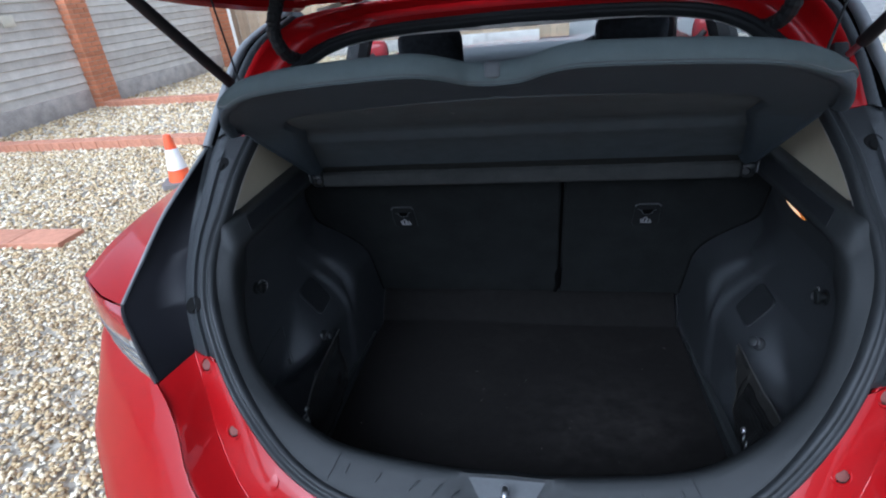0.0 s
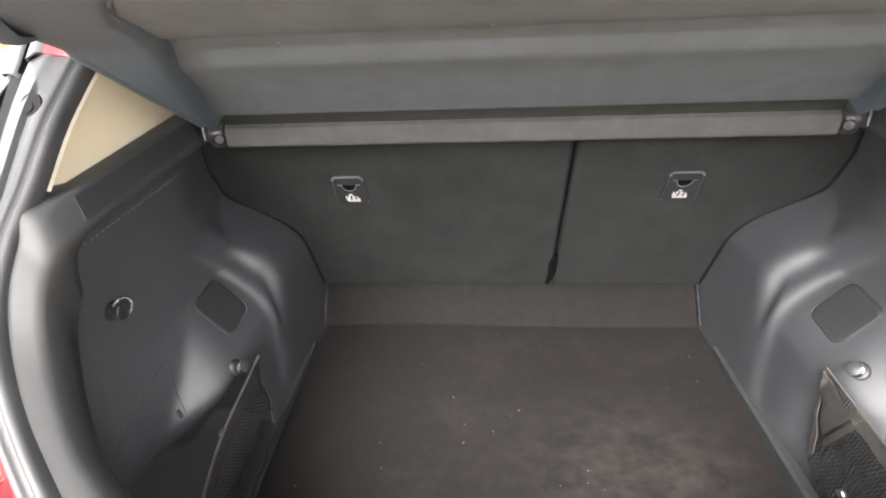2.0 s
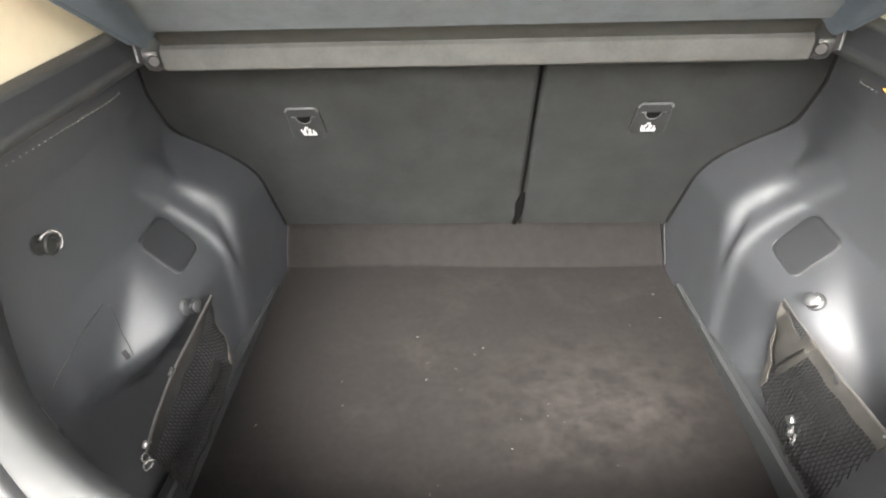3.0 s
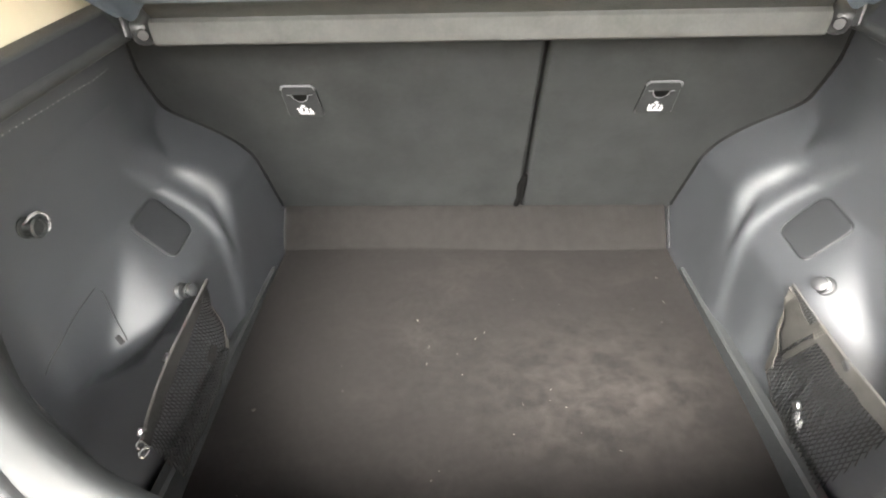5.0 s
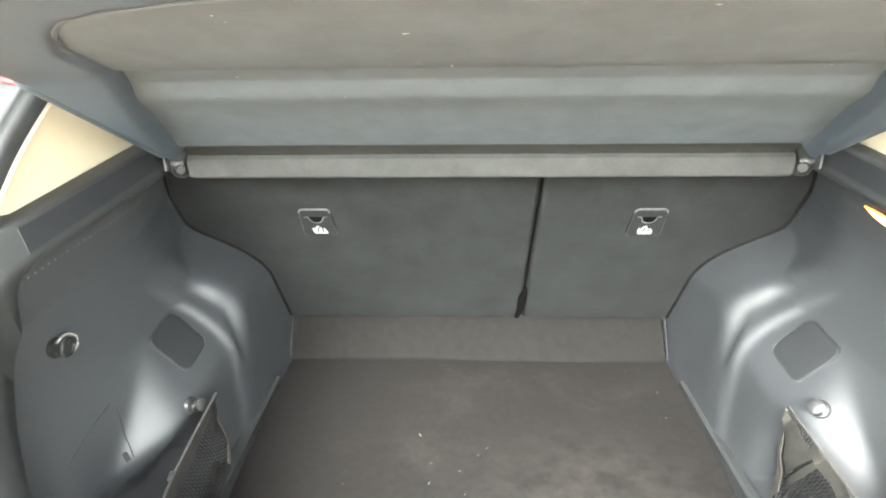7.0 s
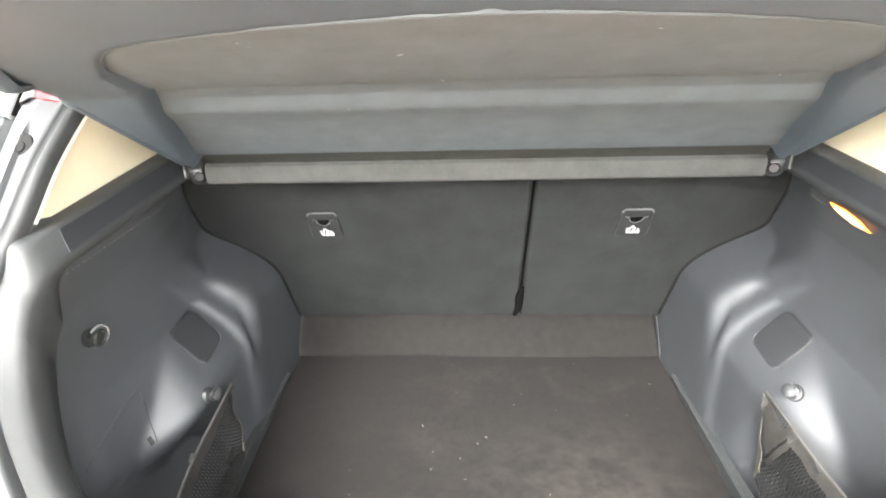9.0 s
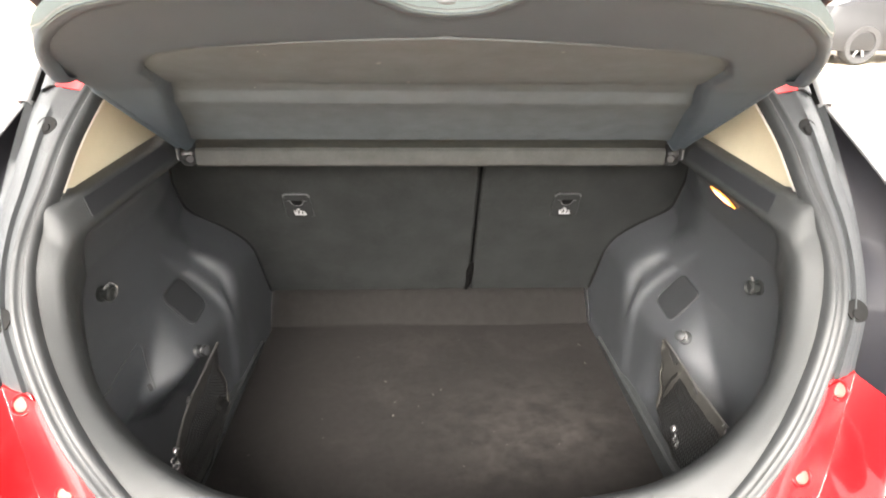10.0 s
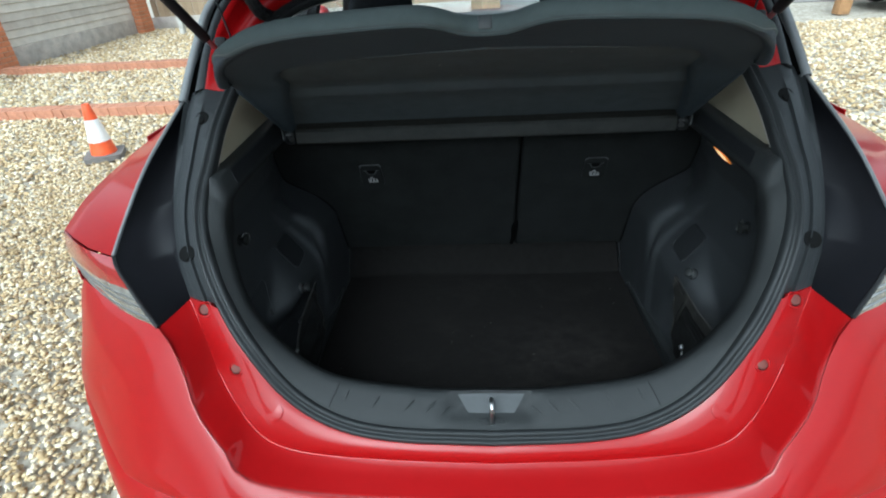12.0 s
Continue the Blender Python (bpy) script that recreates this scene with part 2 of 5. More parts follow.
def thing(name, label, category, group="", kind=""):
    return tagged(new(name), label, category, group, kind)


def curve_points(ctrl, n):
    """n points evenly spaced along a smooth curve through ctrl."""
    p = [Vector(c) for c in ctrl]
    p = [p[0] * 2 - p[1]] + p + [p[-1] * 2 - p[-2]]
    dense = []
    for i in range(1, len(p) - 2):
        for k in range(24):
            t = k / 24
            a, b, c, d = p[i - 1], p[i], p[i + 1], p[i + 2]
            dense.append(0.5 * ((2 * b) + (c - a) * t + (2 * a - 5 * b + 4 * c - d) * t * t + (3 * b - a - 3 * c + d) * t ** 3))
    dense.append(p[-2])
    length = [0.0]
    for a, b in zip(dense, dense[1:]):
        length.append(length[-1] + (b - a).length)
    out = []
    xs = np.linspace(0, length[-1], n)
    arr = np.array([tuple(v) for v in dense])
    for x in xs:
        out.append(Vector([float(np.interp(x, length, arr[:, k])) for k in range(3)]))
    return out


def mirror(pts):
    return [Vector((-v.x, v.y, v.z)) for v in pts]


def whole(half):
    """A half profile that starts on the middle plane, carried over to both sides."""
    return mirror(half)[:0:-1] + list(half)


def loft(name, rings, mat, parent=None, label="", thickness=0.0, closed=False, flip=False, sharp=None):
    n = len(rings[0])
    verts = [v for r in rings for v in r]
    faces = []
    for i in range(len(rings) - 1):
        for j in range(n if closed else n - 1):
            a, b = i * n + j, i * n + (j + 1) % n
            f = (a, b, b + n, a + n)
            faces.append(f[::-1] if flip else f)
    ob = link_mesh(name, verts, faces, mat, parent, label)
    if sharp:
        ob.data.set_sharp_from_angle(angle=radians(sharp))
    if thickness:
        s = ob.modifiers.new("thickness", "SOLIDIFY")
        s.thickness, s.offset = thickness, 0
        e = ob.modifiers.new("crisp_rim", "EDGE_SPLIT")
        e.split_angle, e.use_edge_sharp = radians(70), False
    return ob


def add_tube(bm, pts, r, sides=8, cap=True):
    """A round tube along pts; r is one radius or one for each point."""
    pts = [Vector(p) for p in pts]
    rr = r if isinstance(r, (list, tuple)) else [r] * len(pts)
    rings, up = [], Vector((0.13, 0.21, 0.97))
    for i, p in enumerate(pts):
        d = (pts[min(i + 1, len(pts) - 1)] - pts[max(i - 1, 0)]).normalized()
        a = d.cross(up)
        if a.length < 0.05:
            a = d.cross(Vector((1, 0, 0)))
        a.normalize()
        b = d.cross(a)
        rings.append([bm.verts.new(p + (a * math.cos(2 * math.pi * k / sides) + b * math.sin(2 * math.pi * k / sides)) * rr[i]) for k in range(sides)])
    for q, w in zip(rings, rings[1:]):
        for k in range(sides):
            bm.faces.new((q[k], q[(k + 1) % sides], w[(k + 1) % sides], w[k]))
    if cap:
        bm.faces.new(rings[0][::-1])
        bm.faces.new(rings[-1])
    return bm


def tube(name, pts, r, mat, parent=None, label="", sides=10):
    return part(name, add_tube(bmesh.new(), pts, r, sides), mat, parent, label)


def add_box(bm, size, m=Matrix(), bevel=0.0, segments=2):
    g = bmesh.ops.create_cube(bm, size=1.0, matrix=m @ Matrix.Diagonal((*size, 1)))
    if bevel:
        es = list({e for v in g["verts"] for e in v.link_edges})
        bmesh.ops.bevel(bm, geom=es, offset=bevel, segments=segments, affect="EDGES", profile=0.5)
    return bm


def box(name, size, m, mat, parent=None, label="", bevel=0.003, segments=2):
    return part(name, add_box(bmesh.new(), size, m, bevel, segments), mat, parent, label)


def add_lathe(bm, profile, m=Matrix(), sides=24):
    """A turned shape: profile of (radius, height) round the z axis of m."""
    rings = []
    for r, h in profile:
        if r < 1e-6:
            rings.append([bm.verts.new(m @ Vector((0, 0, h)))])
        else:
            rings.append([bm.verts.new(m @ Vector((r * math.cos(2 * math.pi * k / sides), r * math.sin(2 * math.pi * k / sides), h))) for k in range(sides)])
    for q, w in zip(rings, rings[1:]):
        for k in range(sides):
            k2 = (k + 1) % sides
            if len(q) == 1 and len(w) == 1:
                continue
            if len(q) == 1:
                bm.faces.new((q[0], w[k], w[k2]))
            elif len(w) == 1:
                bm.faces.new((q[k], q[k2], w[0]))
            else:
                bm.faces.new((q[k], q[k2], w[k2], w[k]))
    return bm


def lathe(name, profile, m, mat, parent=None, label="", sides=24, angle=40):
    return part(name, add_lathe(bmesh.new(), profile, m, sides), mat, parent, label, angle=angle)


def add_prism(bm, outline, depth, m=Matrix()):
    """A flat outline in the xy plane of m, pulled up by depth."""
    low = [bm.verts.new(m @ Vector((x, y, 0))) for x, y in outline]
    top = [bm.verts.new(m @ Vector((x, y, depth))) for x, y in outline]
    n = len(outline)
    bm.faces.new(low[::-1])
    bm.faces.new(top)
    for k in range(n):
        bm.faces.new((low[k], low[(k + 1) % n], top[(k + 1) % n], top[k]))
    return bm


def rounded(w, h, r, n=5):
    """A rounded rectangle outline."""
    out = []
    for cx, cy, a0 in ((w / 2 - r, h / 2 - r, 0), (-w / 2 + r, h / 2 - r, 90), (-w / 2 + r, -h / 2 + r, 180), (w / 2 - r, -h / 2 + r, 270)):
        for k in range(n + 1):
            a = radians(a0 + 90 * k / n)
            out.append((cx + r * math.cos(a), cy + r * math.sin(a)))
    return out


def facing(origin, normal, up=(0, 0, 1)):
    """A frame at origin whose z is the normal and whose y points as far up as it can."""
    z = Vector(normal).normalized()
    x = Vector(up).cross(z).normalized()
    y = z.cross(x)
    return Matrix.Translation(origin) @ Matrix((x, y, z)).transposed().to_4x4()


# ---- ground ----
tagged(link_mesh("ground", [(-200, -200, -0.02), (200, -200, -0.02), (200, 300, -0.02), (-200, 300, -0.02)], [(0, 1, 2, 3)], GROUND, smooth=False),
                   "wide pale gravel yard of mixed flint stones", "ground", kind="structure")


def gravel_stones(regions, seed):
    """Loose stones strewn over rectangles: x0, x1, y0, y1, stones per square metre, mean radius."""
    rng = np.random.default_rng(seed)
    bm = bmesh.new()
    bmesh.ops.create_icosphere(bm, subdivisions=1, radius=1.0)
    base = np.array([tuple(v.co) for v in bm.verts])
    tri = np.array([[v.index for v in f.verts] for f in bm.faces])
    bm.free()
    vs, fs, start = [], [], 0
    for x0, x1, y0, y1, density, radius in regions:
        n = int((x1 - x0) * (y1 - y0) * density)
        c = np.stack([rng.uniform(x0, x1, n), rng.uniform(y0, y1, n), rng.uniform(-0.012, 0.006, n)], 1)
        sc = radius * rng.uniform(0.55, 1.5, (n, 1)) * np.stack([rng.uniform(0.8, 1.5, n), rng.uniform(0.6, 1.0, n), rng.uniform(0.35, 0.7, n)], 1)
        a, t = rng.uniform(0, 6.283, n), rng.normal(0, 0.35, n)
        v = base[None] * sc[:, None] * rng.uniform(0.82, 1.15, (n, len(base), 1))
        x, y, z = v[..., 0], v[..., 1], v[..., 2]
        x, z = x * np.cos(t)[:, None] + z * np.sin(t)[:, None], z * np.cos(t)[:, None] - x * np.sin(t)[:, None]
        x, y = x * np.cos(a)[:, None] - y * np.sin(a)[:, None], x * np.sin(a)[:, None] + y * np.cos(a)[:, None]
        v = np.stack([x, y, z], -1) + c[:, None]
        vs.append(v.reshape(-1, 3))
        fs.append((tri[None] + (start + np.arange(n) * len(base))[:, None, None]).reshape(-1, 3))
        start += n * len(base)
    v, f = np.concatenate(vs), np.concatenate(fs)
    me = bpy.data.meshes.new("gravel")
    me.vertices.add(len(v))
    me.vertices.foreach_set("co", v.ravel())
    me.loops.add(len(f) * 3)
    me.loops.foreach_set("vertex_index", f.ravel().astype(np.int32))
    me.polygons.add(len(f))
    me.polygons.foreach_set("loop_start", np.arange(len(f), dtype=np.int32) * 3)
    me.materials.append(STONES)
    me.update(calc_edges=True)
    me.validate()
    return tagged(new("gravel", me), "loose cream, brown and grey flint gravel stones", "gravel", kind="stuff")


gravel_stones([(-3.4, -0.75, -0.6, 3.4, 3400, 0.0106), (-8.3, -3.4, -0.6, 5.0, 950, 0.017), (-3.4, -0.9, 3.4, 8.0, 950, 0.017),
               (-8.3, -3.4, 5.2, 12.5, 360, 0.022), (0.9, 7.0, 0.3, 9.0, 480, 0.02), (-8.3, 7.0, -5.6, -0.6, 240, 0.024), (-0.75, 7.0, -0.6, 0.3, 420, 0.019)], 3)

# ---- the red hatchback ----
CAR = thing("car", "red five-door hatchback with its tailgate open, on gravel", "car")

# half curves of the boot opening, from the middle of the sill round to the middle of the roof
SEAL_LOW = [(0, -0.039, 0.738), (0.17, -0.036, 0.745), (0.272, -0.025, 0.765), (0.354, -0.001, 0.812), (0.42, 0.034, 0.892),
            (0.466, 0.077, 0.955), (0.497, 0.121, 1.018), (0.517, 0.171, 1.063), (0.524, 0.22, 1.101), (0.522, 0.263, 1.133)]
SEAL_HIGH = [(0.522, 0.263, 1.133), (0.514, 0.338, 1.197), (0.49, 0.445, 1.275), (0.452, 0.54, 1.338), (0.385, 0.612, 1.377), (0.25, 0.655, 1.393), (0, 0.67, 1.397)]
TRIM_EDGE = [(0, 0.024, 0.784), (0.10, 0.024, 0.784), (0.248, 0.033, 0.799), (0.32, 0.043, 0.824), (0.379, 0.061, 0.867), (0.432, 0.092, 0.925),
             (0.462, 0.132, 0.983), (0.480, 0.176, 1.039), (0.485, 0.207, 1.067), (0.483, 0.24, 1.083)]
CREASE = [(0, -0.066, 0.707), (0.218, -0.062, 0.715), (0.36, -0.054, 0.732), (0.428, -0.03, 0.772), (0.485, 0.024, 0.839), (0.517, 0.067, 0.9), (0.543, 0.103, 0.945)]
SHUT_LINE = [(0, -0.128, 0.69), (0.25, -0.128, 0.70), (0.402, -0.124, 0.735), (0.444, -0.098, 0.778), (0.493, -0.06, 0.825), (0.522, -0.015, 0.885), (0.566, 0.025, 0.938)]
PANEL_EDGE = [(0.545, 0.105, 0.943), (0.572, 0.155, 1.012), (0.597, 0.24, 1.085), (0.608, 0.335, 1.167), (0.612, 0.405, 1.225), (0.611, 0.422, 1.238)]
LAMP_EDGE = [(0.566, 0.025, 0.938), (0.62, 0.068, 0.985), (0.662, 0.112, 1.03), (0.672, 0.19, 1.065), (0.655, 0.28, 1.135), (0.62, 0.415, 1.222)]

N = 110
seal_low, seal_high = curve_points(SEAL_LOW, N), curve_points(SEAL_HIGH, 40)


def toward(a, b, f, push=(0, 0, 0)):
    return [p.lerp(q, f) + Vector(push) for p, q in zip(a, b)]


def ring_foot(p):
    """Where the ring's inner skirt ends: on the boot floor at the sill, just behind the wall higher up."""
    w = min(max((0.90 - p.z) / 0.06, 0), 1)
    return Vector((p.x * 1.02 + 0.012 * (1 - w), p.y + 0.034, (p.z - 0.035) * (1 - w) + 0.55 * w))


# moulded trim ring inside the seal: the sill, the uprights and the ledge under the pillar in one sweep
RING_OUT = SEAL_LOW + [(0.531, 0.33, 1.128), (0.537, 0.43, 1.128), (0.541, 0.53, 1.134), (0.546, 0.64, 1.14)]
RING_IN = TRIM_EDGE[:9] + [(0.484, 0.247, 1.084), (0.484, 0.33, 1.084), (0.484, 0.43, 1.082), (0.484, 0.53, 1.080), (0.48, 0.62, 1.078)]
RK = 14


def spline(ctrl, k):
    """k points on each span of a smooth curve through ctrl."""
    p = [Vector(c) for c in ctrl]
    p = [p[0] * 2 - p[1]] + p + [p[-1] * 2 - p[-2]]
    out = []
    for i in range(1, len(p) - 2):
        for j in range(k):
            t = j / k
            a, b, c, d = p[i - 1], p[i], p[i + 1], p[i + 2]
            out.append(0.5 * ((2 * b) + (c - a) * t + (2 * a - 5 * b + 4 * c - d) * t * t + (3 * b - a - 3 * c + d) * t ** 3))
    return out + [p[-2]]


ring_out, ring_in = spline(RING_OUT, RK), spline(RING_IN, RK)
on_ledge = [(lambda t: t * t * (3 - 2 * t))(min(max((i / RK - 8.0) / 1.5, 0), 1)) for i in range(len(ring_out))]


def ring_row(f, push, ledge_x, ledge_z):
    """One line along the ring; on the ledge it keeps its own distance and height."""
    return [(p.lerp(q, f) + Vector(push)).lerp(Vector((ledge_x, q.y, ledge_z)), w) for p, q, w in zip(ring_out, ring_in, on_ledge)]


ring_rows = [ring_row(-0.1, (0, 0.004, -0.004), 0.552, 1.116), ring_row(0.02, (0, 0, 0), 0.521, 1.1225), ring_row(0.22, (0, -0.004, 0.004), 0.513, 1.1222), ring_row(0.5, (0, -0.005, 0.0055), 0.5010, 1.1210),
             ring_row(0.80, (0, -0.005, 0.006), 0.4975, 1.1190), ring_row(0.95, (0, -0.0045, 0.0055), 0.4850, 1.0945), ring_row(1.0, (0, -0.001, 0.0025), 0.4815, 1.0905), ring_row(1.01, (0, 0.013, -0.008), 0.4820, 1.0825),
             ring_row(1.0, (0.008, 0.022, -0.05), 0.494, 1.0765), [ring_foot(p).lerp(Vector((0.520, p.y, 1.0735)), w) for p, w in zip(ring_in, on_ledge)]]
# the latch well is sunk into the sill
for k, deep in ((2, 0.004), (3, 0.013), (4, 0.022), (5, 0.018)):
    for p in ring_rows[k]:
        f = min(max((0.098 - abs(p.x)) / (0.030 if k < 4 else 0.045), 0), 1)
        p.z -= deep * f * f * (3 - 2 * f)
ring = loft("opening_trim", [whole(r) for r in ring_rows], RING, CAR, "charcoal plastic trim round the boot opening", 0.003)
for sx in (-1, 1):
    for x in (0.112, 0.152, 0.192, 0.232, 0.272):
        j = min(range(8 * RK), key=lambda i: abs(ring_out[i].x - x))
        a, b = ring_rows[3][j], ring_rows[4][j]
        rib = [a.lerp(b, f) + Vector((0, -0.0005, h)) for f, h in ((0.0, -0.002), (0.2, 0.0), (0.8, 0.0), (1.0, -0.002))]
        tube("grip_rib", [(sx * p.x, p.y, p.z) for p in rib], 0.0026, RING, ring, sides=6)
    j = min(range(8 * RK), key=lambda i: abs(ring_out[i].x - 0.292))
    tube("seam", [(sx * r[j].x, r[j].y - 0.0006, r[j].z + 0.0012) for r in ring_rows[2:7]], 0.0011, DARK, ring, sides=5)
part("latch_plate", add_prism(bmesh.new(), [(-0.062, 0.021), (-0.036, -0.023), (0.036, -0.023), (0.062, 0.021)], 0.002, facing((0, 0.009, 0.7675), (0, -0.72, 0.69))), LATCH_PLATE, ring, "lighter grey plate behind the latch")
striker = tube("striker", curve_points([(0, -0.020, 0.752), (0, -0.027, 0.782), (0, -0.019, 0.797), (0, -0.006, 0.794), (0, -0.001, 0.77)], 14), 0.0042, STEEL, CAR, "bright steel latch striker loop")
box("striker_base", (0.05, 0.010, 0.002), Matrix.Translation((0, -0.018, 0.7525)) @ pose(0, 0, 0, 15), DARK, striker)

# rubber seal: two soft ridges round the whole opening
loop = whole(seal_low)[:-1] + [p for p in seal_high] + mirror(seal_high)[::-1][1:-1]
loop = loop[N - 1:] + loop[:N - 1]
centre = Vector((0, 0.33, 1.08))
seal_rows = []
for out, back in ((-0.012, 0.004), (-0.011, -0.008), (-0.006, -0.014), (-0.001, -0.009), (0.002, -0.005), (0.005, -0.010), (0.010, -0.012), (0.014, -0.006), (0.015, 0.004)):
    row = []
    for p in loop:
        d = (p - centre)
        d.normalize()
        row.append(p + d * out + Vector((0, -0.72, 0.69)) * -back)
    seal_rows.append(row)
loft("door_seal", seal_rows, RUBBER, CAR, "black rubber door seal", closed=True)


def per_side(sx):
    """A function that puts points of the driver's half on one side."""
    return lambda pts: [Vector((sx * Vector(p).x, Vector(p).y, Vector(p).z)) for p in pts]


def stud(side, x, y, z, r, mat_rim, mat_core, parent, lift=0.0):
    p = side([(x, y, z)])[0]
    m = facing(p, (0.15 * p.x, -0.72, 0.62)) @ Matrix.Translation((0, 0, lift))
    if mat_rim is HOLE:
        # a flat disc, its dark colour the shade of a round hole, under a small rubber stop
        hole = lathe("buffer_hole", [(r * 1.22, -0.0015), (r * 1.2, 0.0), (0, 0.0002)], m, HOLE, parent)
        lathe("rubber_stop", [(r * 0.62, 0.0), (r * 0.58, 0.0016), (r * 0.3, 0.002), (0, 0.0018)], m @ Matrix.Translation((-0.1 * r, -0.35 * r, 0)), mat_core, hole)
        return
    rim = lathe("buffer_cup", [(r * 1.35, -0.004), (r * 1.25, 0.0005), (r * 1.1, 0.001), (r * 1.0, 0.0002), (r * 0.95, -0.0018), (0, -0.0018)], m, mat_rim, parent)
    lathe("cup_shadow_gap", [(r * 0.97, -0.0012), (0, -0.001)], m, HOLE, rim)
    lathe("rubber_buffer", [(r * 0.80, -0.002), (r * 0.78, 0.0005), (r * 0.6, 0.0016), (0, 0.0012)], m, mat_core, rim)


RED_CORE = material("dull_red_buffer", (0.115, 0.030, 0.022), 0.7, 0, 0.2, 90)
# outer panels of the opening, on each side
for sx in (-1, 1):
    side = per_side(sx)
    # grey plastic panel beside the seal
    inner = curve_points([(0.474, 0.074, 0.947), (0.508, 0.121, 1.018), (0.528, 0.171, 1.063), (0.535, 0.22, 1.101), (0.533, 0.263, 1.133), (0.526, 0.338, 1.197), (0.513, 0.390, 1.238), (0.510, 0.400, 1.245)], 30)
    outer = curve_points(PANEL_EDGE, 30)
    fin = [Vector((0, 0.008, -0.005)) * min(max((p.z - 1.10) / 0.08, 0), 1) for p in outer]
    rows = [toward(inner, outer, 0, (0, 0.006, -0.006)), toward(inner, outer, 0.06), toward(inner, outer, 0.40, (0, 0.0, 0.0)), toward(inner, outer, 0.44, (0, -0.005, 0.004)), toward(inner, outer, 0.70, (0, -0.004, 0.003)),
            [p + f for p, f in zip(toward(inner, outer, 0.78, (0, -0.002, 0.002)), fin)], [p + f for p, f in zip(toward(inner, outer, 0.94), fin)], outer,
            [p + Vector((0.004, 0.018, -0.004)) for p in outer]]
    g = loft("opening_side_panel", [side(r) for r in rows], GREY_TRIM, CAR, "satin grey plastic panel beside the boot opening", 0.002)
    stud(side, 0.556, 0.360, 1.194, 0.0115, HOLE, HOLE, g, 0.0128)
    stud(side, 0.540, 0.144, 1.010, 0.0125, HOLE, HOLE, g, 0.0150)
    # black recess behind the tail lamp
    a, b = curve_points(PANEL_EDGE, 30), curve_points(LAMP_EDGE, 30)
    rows = [[p + Vector((0.004, 0.016, -0.004)) for p in a], toward(a, b, 0.35, (0, 0.045, -0.02)), toward(a, b, 0.8, (0, 0.035, -0.015)), toward(a, b, 0.97, (0, 0.004, 0)), b]
    loft("lamp_recess", [side(r) for r in rows], BLACK_GLOSS, CAR, "black painted recess behind the tail lamp", 0.002)
    # tail lamp
    lamp = new("tail_lamp")
    lamp.parent = CAR
    e = curve_points(LAMP_EDGE, 60)
    lo = [p for p in e if p.z < 1.0295] + [Vector(LAMP_EDGE[2])]
    n = len(lo)
    out = curve_points([(0.82, 0.205, 0.928), (0.822, 0.20, 0.985), (0.80, 0.19, 1.045)], n)
    cut = int(n * 0.56)
    bulge = [0, 0.005, 0.008, 0.008, 0.005, 0]
    rows = [toward(lo, out, k / 5, (0, -bulge[k] * 1.6, 0)) for k in range(6)]
    loft("clear_lens", [side(r[:cut + 1]) for r in rows], CLEAR_LENS, lamp, "clear ribbed lamp lens", 0.003)
    loft("red_lens", [side([p + Vector((0, -0.003, 0)) for p in r[cut:]]) for r in rows], RED_LENS, lamp, "red lamp lens", 0.003)
    tube("lens_seal", side(lo), 0.004, DARK, lamp, sides=6)
    for k in (1, 2, 3):
        tube("lamp_rib", side([r[k * cut // 4] + Vector((0, -0.002, 0)) for r in rows]), 0.002, ALLOY, lamp, sides=5)
    # quarter panel above the lamp, running forward along the side
    e = curve_points(LAMP_EDGE[2:], 24)
    q = curve_points([(0.80, 0.19, 1.045), (0.83, 0.32, 1.06), (0.85, 0.55, 1.075), (0.862, 0.85, 1.085)], 24)
    rows = [e, toward(e, q, 0.12, (0, -0.005, 0.001)), toward(e, q, 0.4, (0, -0.013, 0.002)), toward(e, q, 0.75, (0, -0.009, 0.002)), q,
            [p + Vector((0.012, 0.003, -0.03)) for p in q], [p + Vector((0.02, 0.004, -0.12)) for p in q]]
    loft("quarter_panel", [side(r) for r in rows], RED, CAR, "glossy red rear quarter panel", 0.002)
    tube("panel_gap_seal", side([p + Vector((0, -0.001, 0.001)) for p in e]), 0.0035, EDGE_GREY, CAR, "grey edge strip", sides=6)
    # painted pillar above the grey panel
    a = curve_points([(0.512, 0.396, 1.240), (0.498, 0.467, 1.283), (0.466, 0.56, 1.345), (0.395, 0.635, 1.388), (0.255, 0.676, 1.406), (0, 0.69, 1.41)], 30)
    b = curve_points([(0.563, 0.405, 1.246), (0.567, 0.50, 1.318), (0.550, 0.60, 1.388), (0.495, 0.685, 1.432), (0.30, 0.73, 1.452), (0, 0.74, 1.458)], 30)
    rows = []
    for f, dy, dz in ((0, 0, 0), (0.1, -0.008, 0.006), (0.30, -0.005, 0.003), (0.36, 0.004, -0.003), (0.42, 0.018, -0.012), (0.75, 0.022, -0.012), (0.86, 0.006, -0.003), (0.93, 0.0, 0.0), (1, 0, 0)):
        rows.append([p + Vector((0, dy, dz)) * min(1, k / 7) for k, p in enumerate(toward(a, b, f))])
    loft("painted_pillar", [side(r) for r in rows], RED, CAR, "glossy red painted pillar round the opening", 0.002)
    # grey weather strip, dark slot and pale roof edge outside the painted pillar
    low = curve_points([(0.563, 0.405, 1.246), (0.567, 0.50, 1.318), (0.550, 0.60, 1.388), (0.495, 0.685, 1.432)], 24)
    rim_line = curve_points([(0.616, 0.402, 1.222), (0.606, 0.50, 1.312), (0.593, 0.60, 1.388), (0.545, 0.72, 1.440)], 24)
